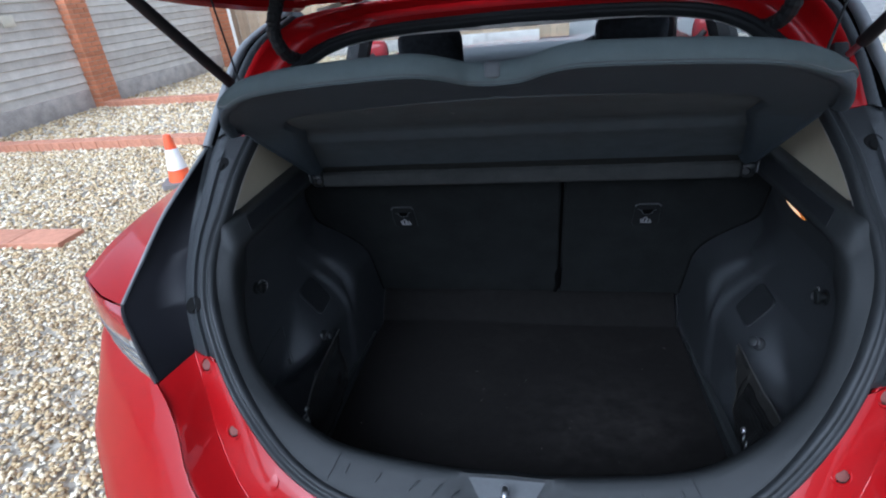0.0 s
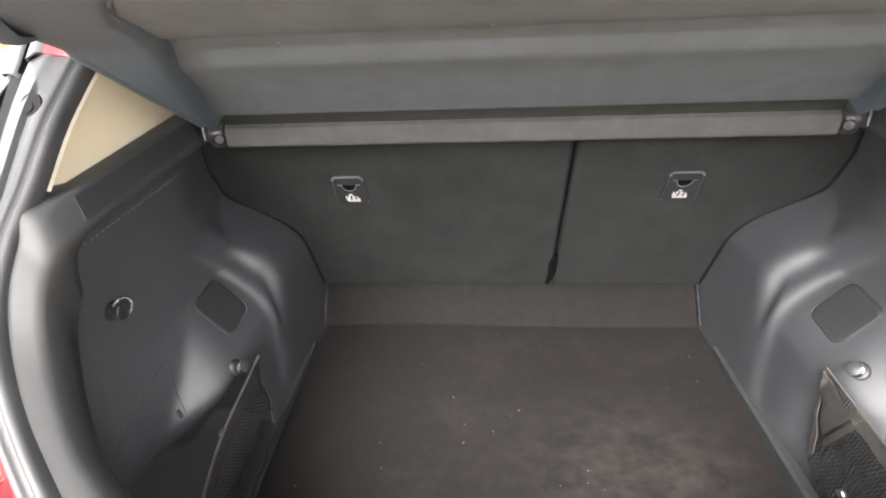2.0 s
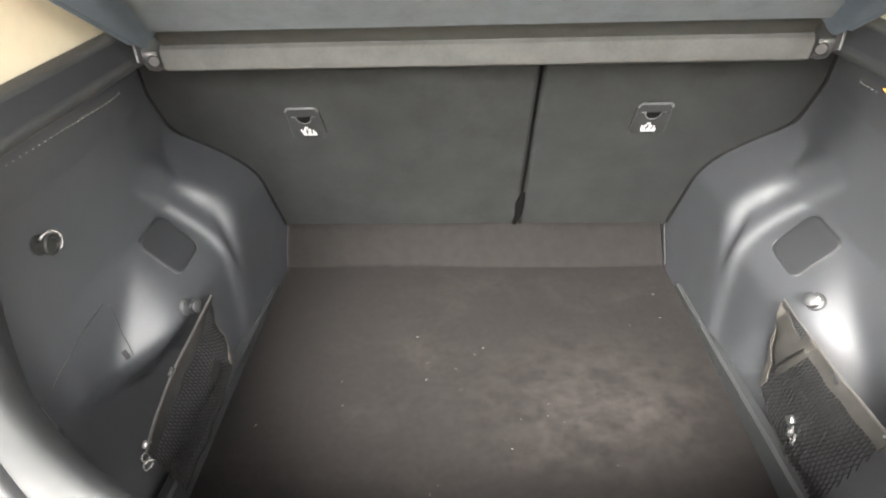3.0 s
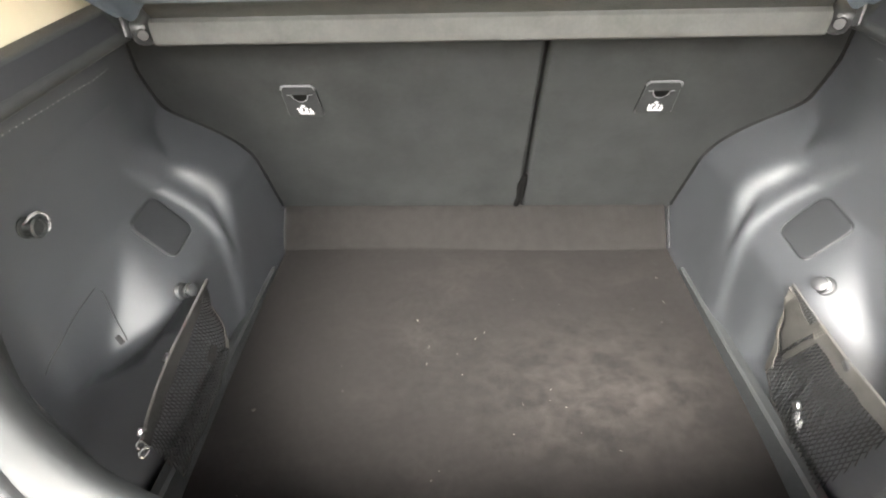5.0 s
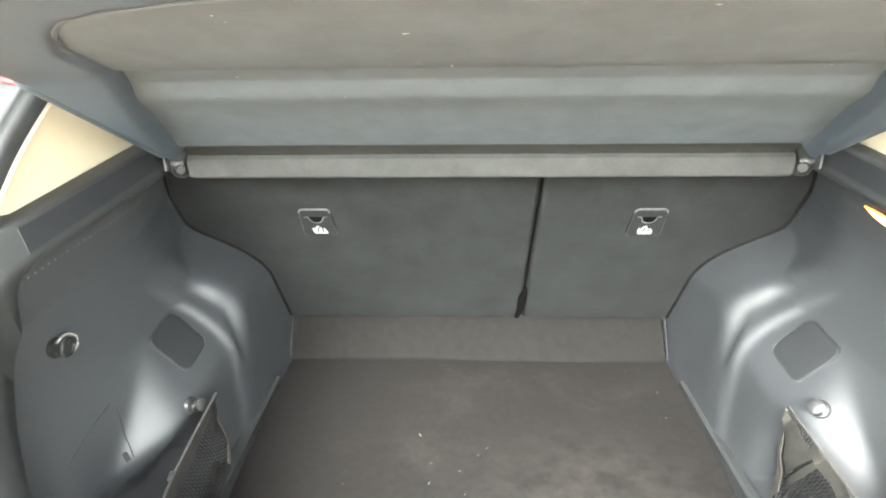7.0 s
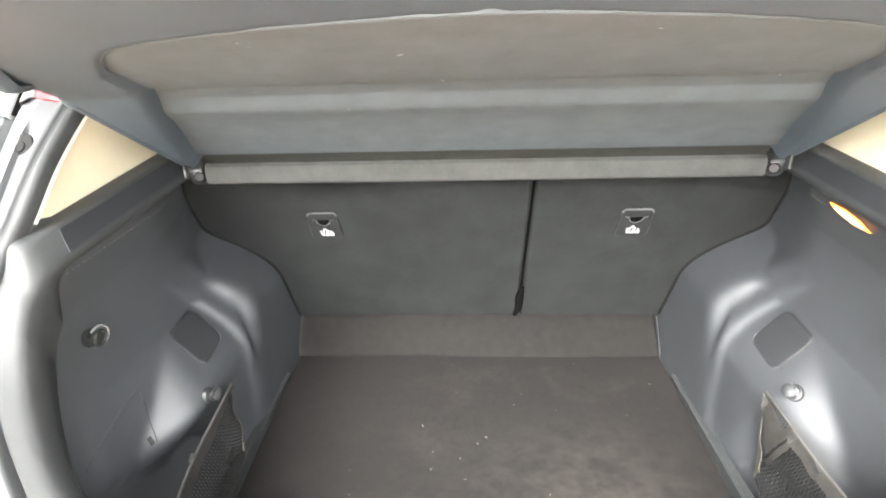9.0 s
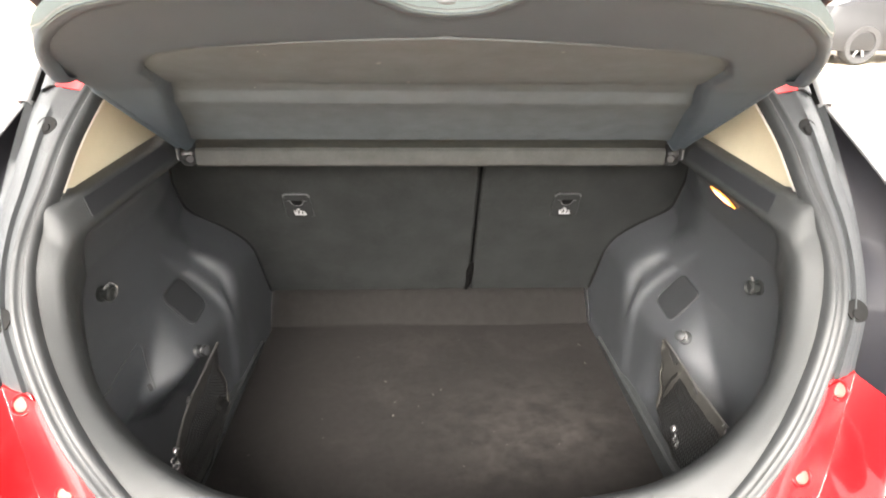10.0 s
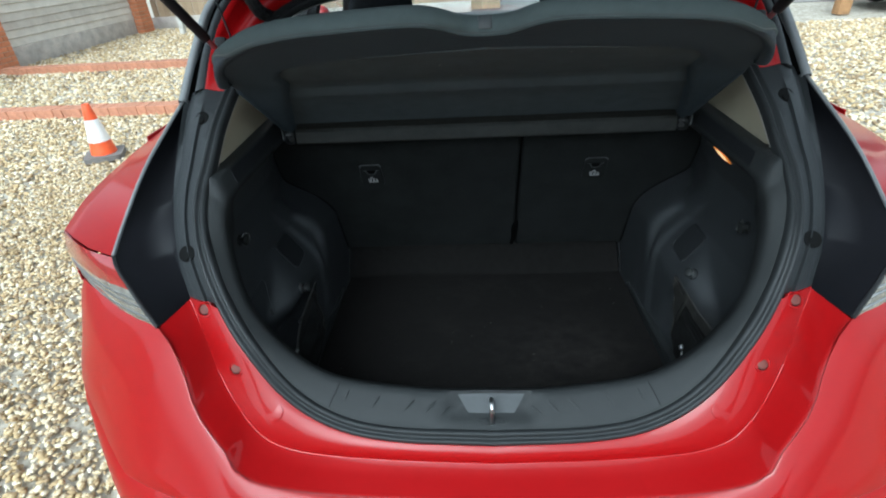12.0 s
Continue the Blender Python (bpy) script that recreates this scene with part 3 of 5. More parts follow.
    rows = [low, [p.lerp(q, 0.10) + Vector((0, -0.004, 0.004)) for p, q in zip(low, rim_line)], [p.lerp(q, 0.34) + Vector((0, -0.005, 0.004)) for p, q in zip(low, rim_line)], [p.lerp(q, 0.42) for p, q in zip(low, rim_line)], [p.lerp(q, 0.44) + Vector((0, 0.014, -0.010)) for p, q in zip(low, rim_line)]]
    gutter = loft("rain_gutter", [side(r) for r in rows], GREY_TRIM, CAR, "grey weather strip beside the tailgate", 0.002)
    rows = [[p.lerp(q, f) + Vector((0, d, -0.7 * d)) for p, q in zip(low, rim_line)] for f, d in ((0.42, 0.004), (0.46, 0.014), (0.74, 0.014), (0.80, 0.002))]
    loft("gutter_slot", [side(r) for r in rows], HOLE, gutter, "dark slot of the rain gutter", 0.001)
    roof_line = rim_line + curve_points([(0.545, 0.72, 1.440), (0.555, 0.85, 1.455), (0.55, 1.2, 1.47)], 12)[1:]
    rows = [[p + Vector(d) for p in roof_line] for d in ((-0.008, 0.006, -0.006), (-0.008, -0.002, 0.002), (-0.004, -0.005, 0.005), (0.005, -0.004, 0.004), (0.009, 0.002, -0.002), (0.008, 0.012, -0.010))]
    loft("roof_edge", [side(r) for r in rows], EDGE_GREY, CAR, "pale grey roof edge strip", 0.002)
    # gas strut from the pillar to the tailgate
    st = tube("gas_strut", side([(0.556, 0.452, 1.335), (0.576, 0.325, 1.46), (0.592, 0.22, 1.565)]), 0.0105, DARK, CAR, "black gas strut holding the tailgate")
    tube("strut_rod", side([(0.552, 0.475, 1.313), (0.558, 0.44, 1.346)]), 0.0055, STEEL, st)
    box("strut_bracket", (0.026, 0.02, 0.075), Matrix.Translation(side([(0.548, 0.487, 1.295)])[0]) @ pose(0, 0, 0, -30, 0, 0), DARK, st, bevel=0.006)
    # cable conduit
    cc = curve_points([(0.452, 0.575, 1.352), (0.468, 0.535, 1.375), (0.475, 0.52, 1.42), (0.462, 0.53, 1.465), (0.44, 0.52, 1.50)], 30)
    bm = add_tube(bmesh.new(), side(cc), [0.013 + 0.0016 * (k % 2) for k in range(30)], 10)
    cd = part("cable_conduit", bm, DARK, CAR, "black corrugated cable sleeve", angle=20)
    lathe("grommet", [(0.024, 0), (0.022, 0.008), (0.015, 0.014), (0, 0.014)], facing(side([(0.452, 0.578, 1.345)])[0], (0, -0.7, 0.6)), DARK, cd)

# red flange below the opening, then the channel down to the bumper
low = [p for p in curve_points(SEAL_LOW, N) if p.z <= 0.947]
cr = curve_points(CREASE, len(low))
rows = [[p + Vector((0, 0.004, -0.006)) for p in low], toward(low, cr, 0.1, (0, -0.005, -0.003)), toward(low, cr, 0.5, (0, -0.005, 0.0)), toward(low, cr, 0.965, (0, -0.0022, 0.0006)), cr]
flange = loft("lower_flange", [whole(r) for r in rows], RED, CAR, "glossy red flange below the boot opening", 0.002)
sh = curve_points(SHUT_LINE, len(low))
rows = [cr, toward(cr, sh, 0.03, (0, 0.0015, -0.002)), toward(cr, sh, 0.08, (0, 0.003, -0.003)), toward(cr, sh, 0.5, (0, 0.003, -0.003)), toward(cr, sh, 0.9, (0, 0.003, -0.003)), toward(cr, sh, 0.985, (0, 0.002, -0.003)), [p + Vector((0, -0.002, -0.008)) for p in sh]]
loft("shut_channel", [whole(r) for r in rows], RED, CAR, "glossy red channel around the boot flange", 0.002)
for sx in (-1, 1):
    side = per_side(sx)
    stud(side, 0.506, 0.092, 0.924, 0.0115, RED, RED_CORE, flange, 0.019)
    stud(side, 0.447, 0.032, 0.838, 0.0115, RED, RED_CORE, flange, 0.019)
    p = side([(0.381, -0.024, 0.785)])[0]
    lathe("blanking_plug", [(0.0165, -0.001), (0.0162, 0.0006), (0.0145, 0.0012), (0, 0.001)], facing(p, (0.1 * p.x, -0.72, 0.62)), RED, flange)

# bumper
T = [(0, -0.128, 0.69), (0.25, -0.128, 0.70), (0.402, -0.124, 0.735), (0.444, -0.098, 0.778), (0.493, -0.06, 0.825), (0.522, -0.015, 0.885), (0.566, 0.025, 0.938), (0.70, 0.115, 0.936), (0.82, 0.205, 0.928), (0.862, 0.35, 0.92), (0.875, 0.62, 0.92)]
M1 = [(0, -0.185, 0.655), (0.25, -0.182, 0.66), (0.42, -0.165, 0.68), (0.49, -0.13, 0.715), (0.55, -0.09, 0.755), (0.60, -0.045, 0.80), (0.655, 0.005, 0.845), (0.755, 0.095, 0.875), (0.845, 0.205, 0.88), (0.872, 0.35, 0.88), (0.88, 0.62, 0.88)]
M2 = [(0, -0.215, 0.58), (0.25, -0.212, 0.58), (0.43, -0.195, 0.60), (0.53, -0.165, 0.62), (0.61, -0.125, 0.65), (0.68, -0.07, 0.685), (0.74, -0.005, 0.72), (0.81, 0.075, 0.75), (0.862, 0.19, 0.77), (0.882, 0.36, 0.78), (0.888, 0.62, 0.78)]
M3 = [(0, -0.21, 0.49), (0.25, -0.208, 0.49), (0.43, -0.195, 0.50), (0.54, -0.17, 0.51), (0.63, -0.13, 0.52), (0.70, -0.08, 0.535), (0.76, -0.02, 0.55), (0.82, 0.06, 0.56), (0.866, 0.17, 0.565), (0.884, 0.36, 0.57), (0.89, 0.62, 0.57)]
M4 = [(x * 0.975, y + 0.025, z - 0.035) for x, y, z in M3]
M5 = [(x * 0.985, y - 0.002, z - 0.07) for x, y, z in M3]
M6 = [(x * 0.93, y + 0.07, 0.26) for x, y, z in M3]
rows = [curve_points(r, 44) for r in (T, M1, M2, M3, M4, M5, M6)]
fine = []
for k, (a, b) in enumerate(zip(rows, rows[1:])):
    if k != 1:
        fine += [a] + ([[p + Vector((0, -0.0018, 0.0)) for p in toward(a, b, 0.04)]] if k == 0 else []) + [toward(a, b, 0.5, (0, -0.006, 0))]
        continue
    # a sharp character line runs round the bumper
    at = [min(max((p.z - 0.70) / max(p.z - q.z, 0.01), 0.3), 0.8) for p, q in zip(a, b)]
    fine += [a, [p.lerp(q, f * 0.6) + Vector((0, -0.005, 0)) for p, q, f in zip(a, b, at)]]
    for g, push, drop in ((-0.02, -0.006, 0), (0.0, -0.005, 0), (0.04, 0.007, -0.003), (0.12, 0.006, 0)):
        fine.append([p.lerp(q, f + g) + Vector((p.x * push * -0.6, push, drop)) for p, q, f in zip(a, b, at)])
fine.append(rows[-1])
loft("rear_bumper", [whole(r) for r in fine], RED, CAR, "glossy red rear bumper reflecting the gravel", 0.003)

# floor pan, roof and far body, closed round the cabin
for sx in (-1, 1):
    side = per_side(sx)
    rows = []
    for x, z in ((0.862, 1.085), (0.885, 0.95), (0.89, 0.75), (0.885, 0.5), (0.84, 0.28)):
        rows.append(side([Vector((x - 0.05 * max(0, (y - 3.2)) ** 2, y, z - (0.06 * max(0, y - 3) if z > 1 else 0))) for y in np.linspace(0.62, 4.15, 24)]))
    loft("body_side", rows, RED, CAR, "red body side", 0.004)
    # door glass, belt line and pillars
    glass_rows = [side([Vector((0.79, y, 1.07)) for y in np.linspace(0.95, 2.75, 10)]), side([Vector((0.66, y, 1.42 - 0.11 * max(0, y - 1.9) ** 2)) for y in np.linspace(0.95, 2.45, 10)])]
    gl = loft("door_window", glass_rows, GLASS, CAR, "clear door window glass", 0.003)
    gl.visible_shadow = False
    for y0, y1, w in ((1.05, 0.98, 0.11), (1.72, 1.76, 0.10), (2.85, 2.42, 0.08)):
        tube("window_pillar", side([(0.78, y0, 1.06), (0.655, y1, 1.43)]), w / 2, DARK, CAR, sides=8)
    dr = loft("door_card", [side([Vector((x, y, z)) for y in np.linspace(0.9, 2.9, 12)]) for x, z in ((0.79, 1.08), (0.70, 1.07), (0.66, 1.02), (0.67, 0.6), (0.69, 0.35))], DARK, CAR, "black inner door panel", 0.004)
    # pale quarter trim from the seal to the side window, and its dark side wall
    a = curve_points(SEAL_HIGH, 34)
    b = curve_points([(0.526, 0.60, 1.108), (0.552, 0.66, 1.19), (0.54, 0.72, 1.27), (0.49, 0.77, 1.335), (0.41, 0.81, 1.368), (0.27, 0.84, 1.385), (0, 0.85, 1.39)], 34)
    rows = [toward(a, b, 0, (0, 0.010, -0.004)), toward(a, b, 0.06, (0, -0.001, 0.0)), toward(a, b, 0.12, (-0.0, 0.006, -0.006)), toward(a, b, 0.5, (0.002, 0, -0.004)), b]
    loft("pillar_trim", [side(r) for r in rows], BEIGE, CAR, "beige plastic pillar trim", 0.003)
    # pale lip of the trim, wider under the roof
    rows = [[], [], [], []]
    for p in curve_points(SEAL_HIGH, 34):
        inward = (Vector((0, 0.40, 1.235)) - p).normalized()
        w = 0.008 + 0.013 * (1 - p.x / 0.522)
        for row, f, back in zip(rows, (-0.1, 0.3, 0.8, 1.0), (0.002, 0.0, 0.003, 0.010)):
            row.append(p + inward * (w * f) + Vector((0, 0.004 + back, -0.7 * back)))
    loft("trim_lip", [side(r) for r in rows], HEADLINER, CAR, "pale rounded lip of the headliner", 0.002)
    c = curve_points([(0.60, 0.78, 1.11), (0.62, 0.86, 1.17), (0.60, 0.90, 1.27), (0.555, 0.94, 1.36), (0.46, 0.96, 1.41), (0.30, 0.98, 1.425), (0, 0.98, 1.43)], 34)
    loft("quarter_trim", [side(b), side(toward(b, c, 0.5)), side(c)], BEIGE, CAR, "beige cabin quarter trim", 0.003)
    # seat belt with its guide
    tube("seat_belt", side([(0.66, 1.72, 1.22), (0.55, 1.66, 1.12), (0.42, 1.6, 1.0)]), 0.012, LATCH, CAR, "grey seat belt", sides=6)

rows = [[Vector((x, y, 1.43 + 0.05 * (1 - (x / 0.56) ** 2) + 0.03 * math.sin((y - 0.9) * 1.6))) for x in np.linspace(-0.56, 0.56, 15)] for y in np.linspace(0.97, 2.35, 8)]
loft("headliner", rows, HEADLINER, CAR, "pale cloth headliner", 0.01)
rows = [[Vector((x, y, 1.462 + 0.06 * (1 - (x / 0.62) ** 2) + 0.035 * math.sin((y - 0.74) * 1.5))) for x in np.linspace(-0.62, 0.62, 15)] for y in np.linspace(0.735, 2.45, 10)]
loft("roof", rows, RED, CAR, "red roof skin", 0.006)
ws = loft("windscreen", [[Vector((x * s, y - 0.12 * (x / 0.62) ** 2, z)) for x in np.linspace(-0.62, 0.62, 11)] for y, z, s in ((2.42, 1.47, 0.95), (2.85, 1.25, 1.05), (3.2, 1.05, 1.15))], GLASS, CAR, "clear windscreen", 0.004)
ws.visible_shadow = False
loft("bonnet", [[Vector((x * s, y, z - 0.05 * (x / 0.75) ** 2)) for x in np.linspace(-0.75, 0.75, 11)] for y, z, s in ((3.15, 1.04, 1.02), (3.6, 0.97, 1.0), (4.0, 0.85, 0.92), (4.2, 0.65, 0.85), (4.22, 0.3, 0.85))], RED, CAR, "red bonnet and nose", 0.006)
box("floor_pan", (1.7, 4.0, 0.05), Matrix.Translation((0, 2.15, 0.27)), DARK, CAR, bevel=0.01)


def wheel(parent, x, y, r=0.32, w=0.21, spokes=10, rim_mat=ALLOY):
    s = 1 if x > 0 else -1
    m = Matrix.Translation((x, y, r)) @ pose(0, 0, 0, 0, 90 * s, 0)
    ty = lathe("wheel", [(r * 0.62, -w / 2), (r * 0.9, -w / 2), (r, -w * 0.38), (r, w * 0.38), (r * 0.92, w / 2), (r * 0.66, w / 2 - 0.01), (r * 0.62, w * 0.3)], m, TYRE, parent, "black tyre on an alloy wheel", sides=40)
    lathe("rim", [(r * 0.64, -w / 2), (r * 0.66, w * 0.42), (r * 0.6, w * 0.4), (r * 0.57, 0.0), (r * 0.57, -w * 0.4)], m, rim_mat, ty, sides=40)
    bm = bmesh.new()
    for k in range(spokes):
        add_box(bm, (0.03, r * 0.5, 0.02), m @ pose(0, 0, 0, 0, 0, 360 * k / spokes) @ Matrix.Translation((0, r * 0.34, w * 0.3)), 0.005, 1)
    add_lathe(bm, [(0.05, w * 0.3), (0.045, w * 0.4), (0, w * 0.41)], m, 16)
    part("spokes", bm, rim_mat, ty)
    return ty


for x in (-0.77, 0.77):
    for y in (0.82, 3.5):
        wheel(CAR, x, y)

# boot side trims: a flat wall, the wheel arch cap swelling out of it, and the block beside the seat
def soft_max(a, b, k=0.003):
    m = max(a, b)
    return m + k * math.log(math.exp((a - m) / k) + math.exp((b - m) / k))


def soft_min(a, b, k=0.003):
    return -soft_max(-a, -b, k)


def step(v, w):
    return 1 / (1 + math.exp(-max(-50, min(50, v / w))))


SHOULDER_Z = [0.54, 0.60, 0.67, 0.73, 0.79, 0.82, 0.86, 0.90, 0.93, 0.96]
SHOULDER_LOW = [0.49, 0.50, 0.511, 0.524, 0.532, 0.528, 0.515, 0.488, 0.465, 0.44]
SHOULDER_HIGH = [0.485, 0.50, 0.522, 0.548, 0.572, 0.577, 0.568, 0.543, 0.510, 0.47]


def shoulder(z, edge):
    return sum(float(np.interp(z + d, SHOULDER_Z, edge)) * k for d, k in ((-0.04, 0.1), (-0.02, 0.25), (0.0, 0.3), (0.02, 0.25), (0.04, 0.1)))


def wall_x(y, z, sx=1):
    """Half width of the boot at a height z and a distance y from the sill."""
    t = min(max((y - 0.48) / 0.20, 0), 1)
    flat = 0.511 + 0.2 * min(max(1.06 - z, 0), 0.055) + 0.034 * t * t * (3 - 2 * t)
    flat = soft_min(flat, 0.440 + 0.55 * max(0, z - 0.55), 0.012)
    # cap of the arch: the sloping face with the flap, and the face turned to the sill
    slope = 0.466 + 0.60 * (z - 0.791) - 0.42 * max(0, z - 0.868)
    turned = soft_min(0.456 + 0.64 * (0.385 - y) + 0.75 * (z - 0.79), 0.505 + 0.10 * (0.30 - y) + 0.08 * (z - 0.80), 0.005)
    cap = soft_max(soft_max(slope, turned, 0.010), 0.447, 0.006)
    inside = 0.22 * (1 - (abs((y - 0.44) / 0.236) ** 3 + abs((z - 0.72) / 0.222) ** 3) ** (1 / 3))
    cap = soft_max(cap, flat - 0.6 * inside, 0.002)
    if sx < 0:
        # net pocket: the cap turns under above it
        cap += 0.95 * soft_max(0, 0.752 - z, 0.006) * step(0.40 - y, 0.014)
    else:
        cap += 0.45 * soft_max(0, 0.735 - z, 0.010) * step(0.395 - y, 0.014)
    # two soft shoulders round the front of the flap, the second running into the block beside the seat
    low, high = shoulder(z, SHOULDER_LOW), shoulder(z, SHOULDER_HIGH)
    cap -= 0.012 * step(y - low, 0.0045) * step(z - 0.70, 0.02) * step(0.915 - z, 0.012)
    u = (z - 0.010 * min(max((0.70 - y) / 0.16, 0), 1) - 0.77) / 0.125
    block = 0.438 + (0.085 * u ** 2.2 if 0 < u < 1 else (0.085 + 0.2 * (u - 1) if u >= 1 else 0))
    block = min(block, cap)
    w = step(y - high, 0.0075)
    k = 0.004 + 0.009 * step(y - 0.62, 0.015)
    return soft_min(flat, cap * (1 - w) + block * w, k) + 0.4 * (k - 0.004)


def wall_frame(sx, y, z):
    """A frame on the trim's face, z pointing into the boot."""
    e = 0.004
    dy = Vector((wall_x(y + e, z, sx) - wall_x(y - e, z, sx), 2 * e, 0))
    dz = Vector((wall_x(y, z + e, sx) - wall_x(y, z - e, sx), 0, 2 * e))
    nrm = dy.cross(dz)
    if nrm.x > 0:
        nrm = -nrm
    return facing((sx * wall_x(y, z, sx), y, z), (sx * nrm.x, nrm.y, nrm.z))


HOOK = material("glossy_grey_plastic", (0.12, 0.12, 0.12), 0.18, 0.0, 0.1, 60)
sides = {}
for sx in (-1, 1):
    side = per_side(sx)
    rows = []
    for z in np.linspace(0.54, 1.078, 120):
        y0 = 0.05 + 0.17 * max(0, (z - 0.80) / 0.28) ** 1.1
        y1 = 0.835 - 0.412 * (z - 0.60)
        rows.append(side([Vector((wall_x(y, z, sx), y, z)) for y in np.linspace(y0, y1, 170)]))
    trim = loft("side_trim", rows, SIDE, CAR, "moulded black plastic boot side trim over the wheel arch", 0.003)
    sides[sx] = trim
    # dark tube that paints the shade where the trim meets the seat back
    seam = []
    for z in np.linspace(0.632, 1.062, 30):
        y = 0.81 - 0.412 * (z - 0.624) - 0.002
        seam.append(Vector((wall_x(y, z, sx) - 0.0005, y, z)))
    tube("seat_joint_shade", side(seam), 0.0046, HOLE, trim, "dark tube for the shade beside the seat back", sides=6)
    # darker inset let into the ledge
    i0, i1 = int(9.5 * RK), int(12.2 * RK)
    rows = []
    for f in (0.03, 0.35, 0.65, 0.97):
        rows.append([ring_rows[4][i].lerp(ring_rows[5][i], f) + Vector((-0.0022, -0.012 * f if i == i0 else 0, 0)) for i in range(i0, i1)])
    loft("ledge_inset", [side(r) for r in rows], INSET, ring, "darker inset in the ledge", 0.001)
    ledge = ring
    # shelf pivot block at the end of the ledge
    pv = part("shelf_pivot", add_box(bmesh.new(), (0.026, 0.05, 0.034), Matrix.Translation(side([(0.464, 0.568, 1.094)])[0]) @ pose(0, 0, 0, 20), 0.009, 3), PIVOT, ledge, "glossy dark shelf pivot")
    lathe("pivot_pin", [(0.0085, 0), (0.0085, 0.006), (0.0065, 0.009), (0, 0.0098)], facing(side([(0.458, 0.546, 1.089)])[0], (-sx * 0.5, -0.8, 0.1)), DARK, pv, sides=14)
    box("pivot_tongue", (0.004, 0.012, 0.034), Matrix.Translation(side([(0.474, 0.541, 1.104)])[0]) @ pose(0, 0, 0, -25, sx * 12, 0), PIVOT, pv, bevel=0.0015)
    lathe("pivot_screw", [(0.003, 0), (0.003, 0.002), (0, 0.0028)], facing(side([(0.4515, 0.543, 1.099)])[0], (-sx * 0.3, -0.9, 0.3)), LATCH, pv, "small pin head", sides=10)
    # stitched dots below the ledge
    for k in range(25):
        y = 0.275 + k * 0.0106
        if sx > 0 and y < 0.48:
            continue
        m = wall_frame(sx, y, 1.0585 - 0.0004 * k)
        lathe("stitch", [(0.0009, 0.0), (0.0008, 0.0022), (0, 0.0026)], m, STITCH, trim, sides=6)
    # lower kick strip along the mat, rising towards the sill
    ky = np.linspace(0.06, 0.66, 14)
    top = [0.570 + 0.046 * (0.66 - y) / 0.55 for y in ky]
    rows = [side([Vector((x, y, 0.545 + (t - 0.545) * f)) for y, t in zip(ky, top)]) for x, f in ((0.438, 0.0), (0.430, 0.2), (0.430, 0.93), (0.434, 1.0), (0.446, 1.02))]
    loft("kick_strip", rows, RING, trim, "thin plastic strip along the mat edge", 0.002, sharp=30)
    # flush access flap that follows the arch
    out = rounded(0.080, 0.080, 0.016, 6)
    cy = 0.458 if sx < 0 else 0.451
    rings = []
    for f, lift in ((1.0, -0.001), (0.995, 0.0018), (0.965, 0.003), (0.88, 0.003), (0.78, 0.003), (0.68, 0.003), (0.58, 0.003), (0.48, 0.003), (0.38, 0.003), (0.28, 0.003), (0.18, 0.003), (0.09, 0.003), (0.001, 0.003)):
        row = []
        for u, v in out:
            y, z = cy + (0.98 * u - 0.08 * v) * f, 0.829 + (0.86 * v + 0.03 * u) * f
            row.append(wall_frame(sx, y, z) @ Vector((0, 0, lift)))
        rings.append(row)
    loft("access_flap", rings, FLAP, trim, "flush rounded access flap", closed=True)
    tube("flap_gap", [wall_frame(sx, cy + u - 0.08 * v, 0.829 + 0.88 * v + 0.03 * u) @ Vector((0, 0, 0.0022)) for u, v in out + out[:1]], 0.0007, FLAP, trim, "fine joint round the flap", sides=5)
    low = sorted((q for q in out if q[1] < -0.024), key=lambda q: q[0])
    tube("flap_edge", [wall_frame(sx, cy + u - 0.08 * v, 0.829 + 0.88 * v + 0.03 * u) @ Vector((0, 0, 0.0028)) for u, v in low], 0.0006, PALE_EDGE, trim, "paler lower edge of the flap", sides=5)
    # fine crease where the arch swells out of the wall
    arc = [(0.44 - 0.236 * abs(math.sin(a)) ** (2 / 3), 0.72 + 0.222 * abs(math.cos(a)) ** (2 / 3)) for a in np.linspace(0.02, 1.25, 40)]
    tube("arch_crease", side([Vector((wall_x(y, z, sx) + 0.0001, y, z)) for y, z in arc]), 0.0008, DARK, trim, sides=5)
    # bag hook
    m = wall_frame(sx, 0.288, 0.957)
    hk = lathe("bag_hook", [(0.013, 0), (0.013, 0.003), (0.008, 0.004), (0.007, 0.012), (0.0125, 0.014), (0.0125, 0.018), (0.010, 0.0195), (0.009, 0.016), (0, 0.016)], m, LATCH, trim, "small grey plastic bag hook", sides=18)
    part("hook_loop", add_tube(bmesh.new(), [m @ Vector((-sx * 0.006 + 0.0135 * math.cos(t), 0.0135 * math.sin(t), 0.013 + 0.003 * math.cos(t))) for t in np.linspace(-2.4, 2.4, 18)], 0.0019, 6), HOOK, hk, "glossy hook loop")
    # net stud with its shiny ring
    m = wall_frame(sx, *((0.389, 0.760) if sx < 0 else (0.368, 0.793)))
    ns = lathe("net_stud", [(0.014, 0), (0.012, 0.005), (0.006, 0.007), (0.006, 0.016), (0.010, 0.018), (0.010, 0.021), (0.006, 0.023), (0, 0.023)], m, PIVOT, trim, "glossy black net stud", sides=18)
    part("stud_ring", add_tube(bmesh.new(), [m @ Vector((0.009 * math.cos(t), 0.009 * math.sin(t), 0.012 + 0.003 * math.sin(t))) for t in np.linspace(0, 6.283, 22)], 0.0022, 6, False), STEEL, ns, "shiny steel ring")
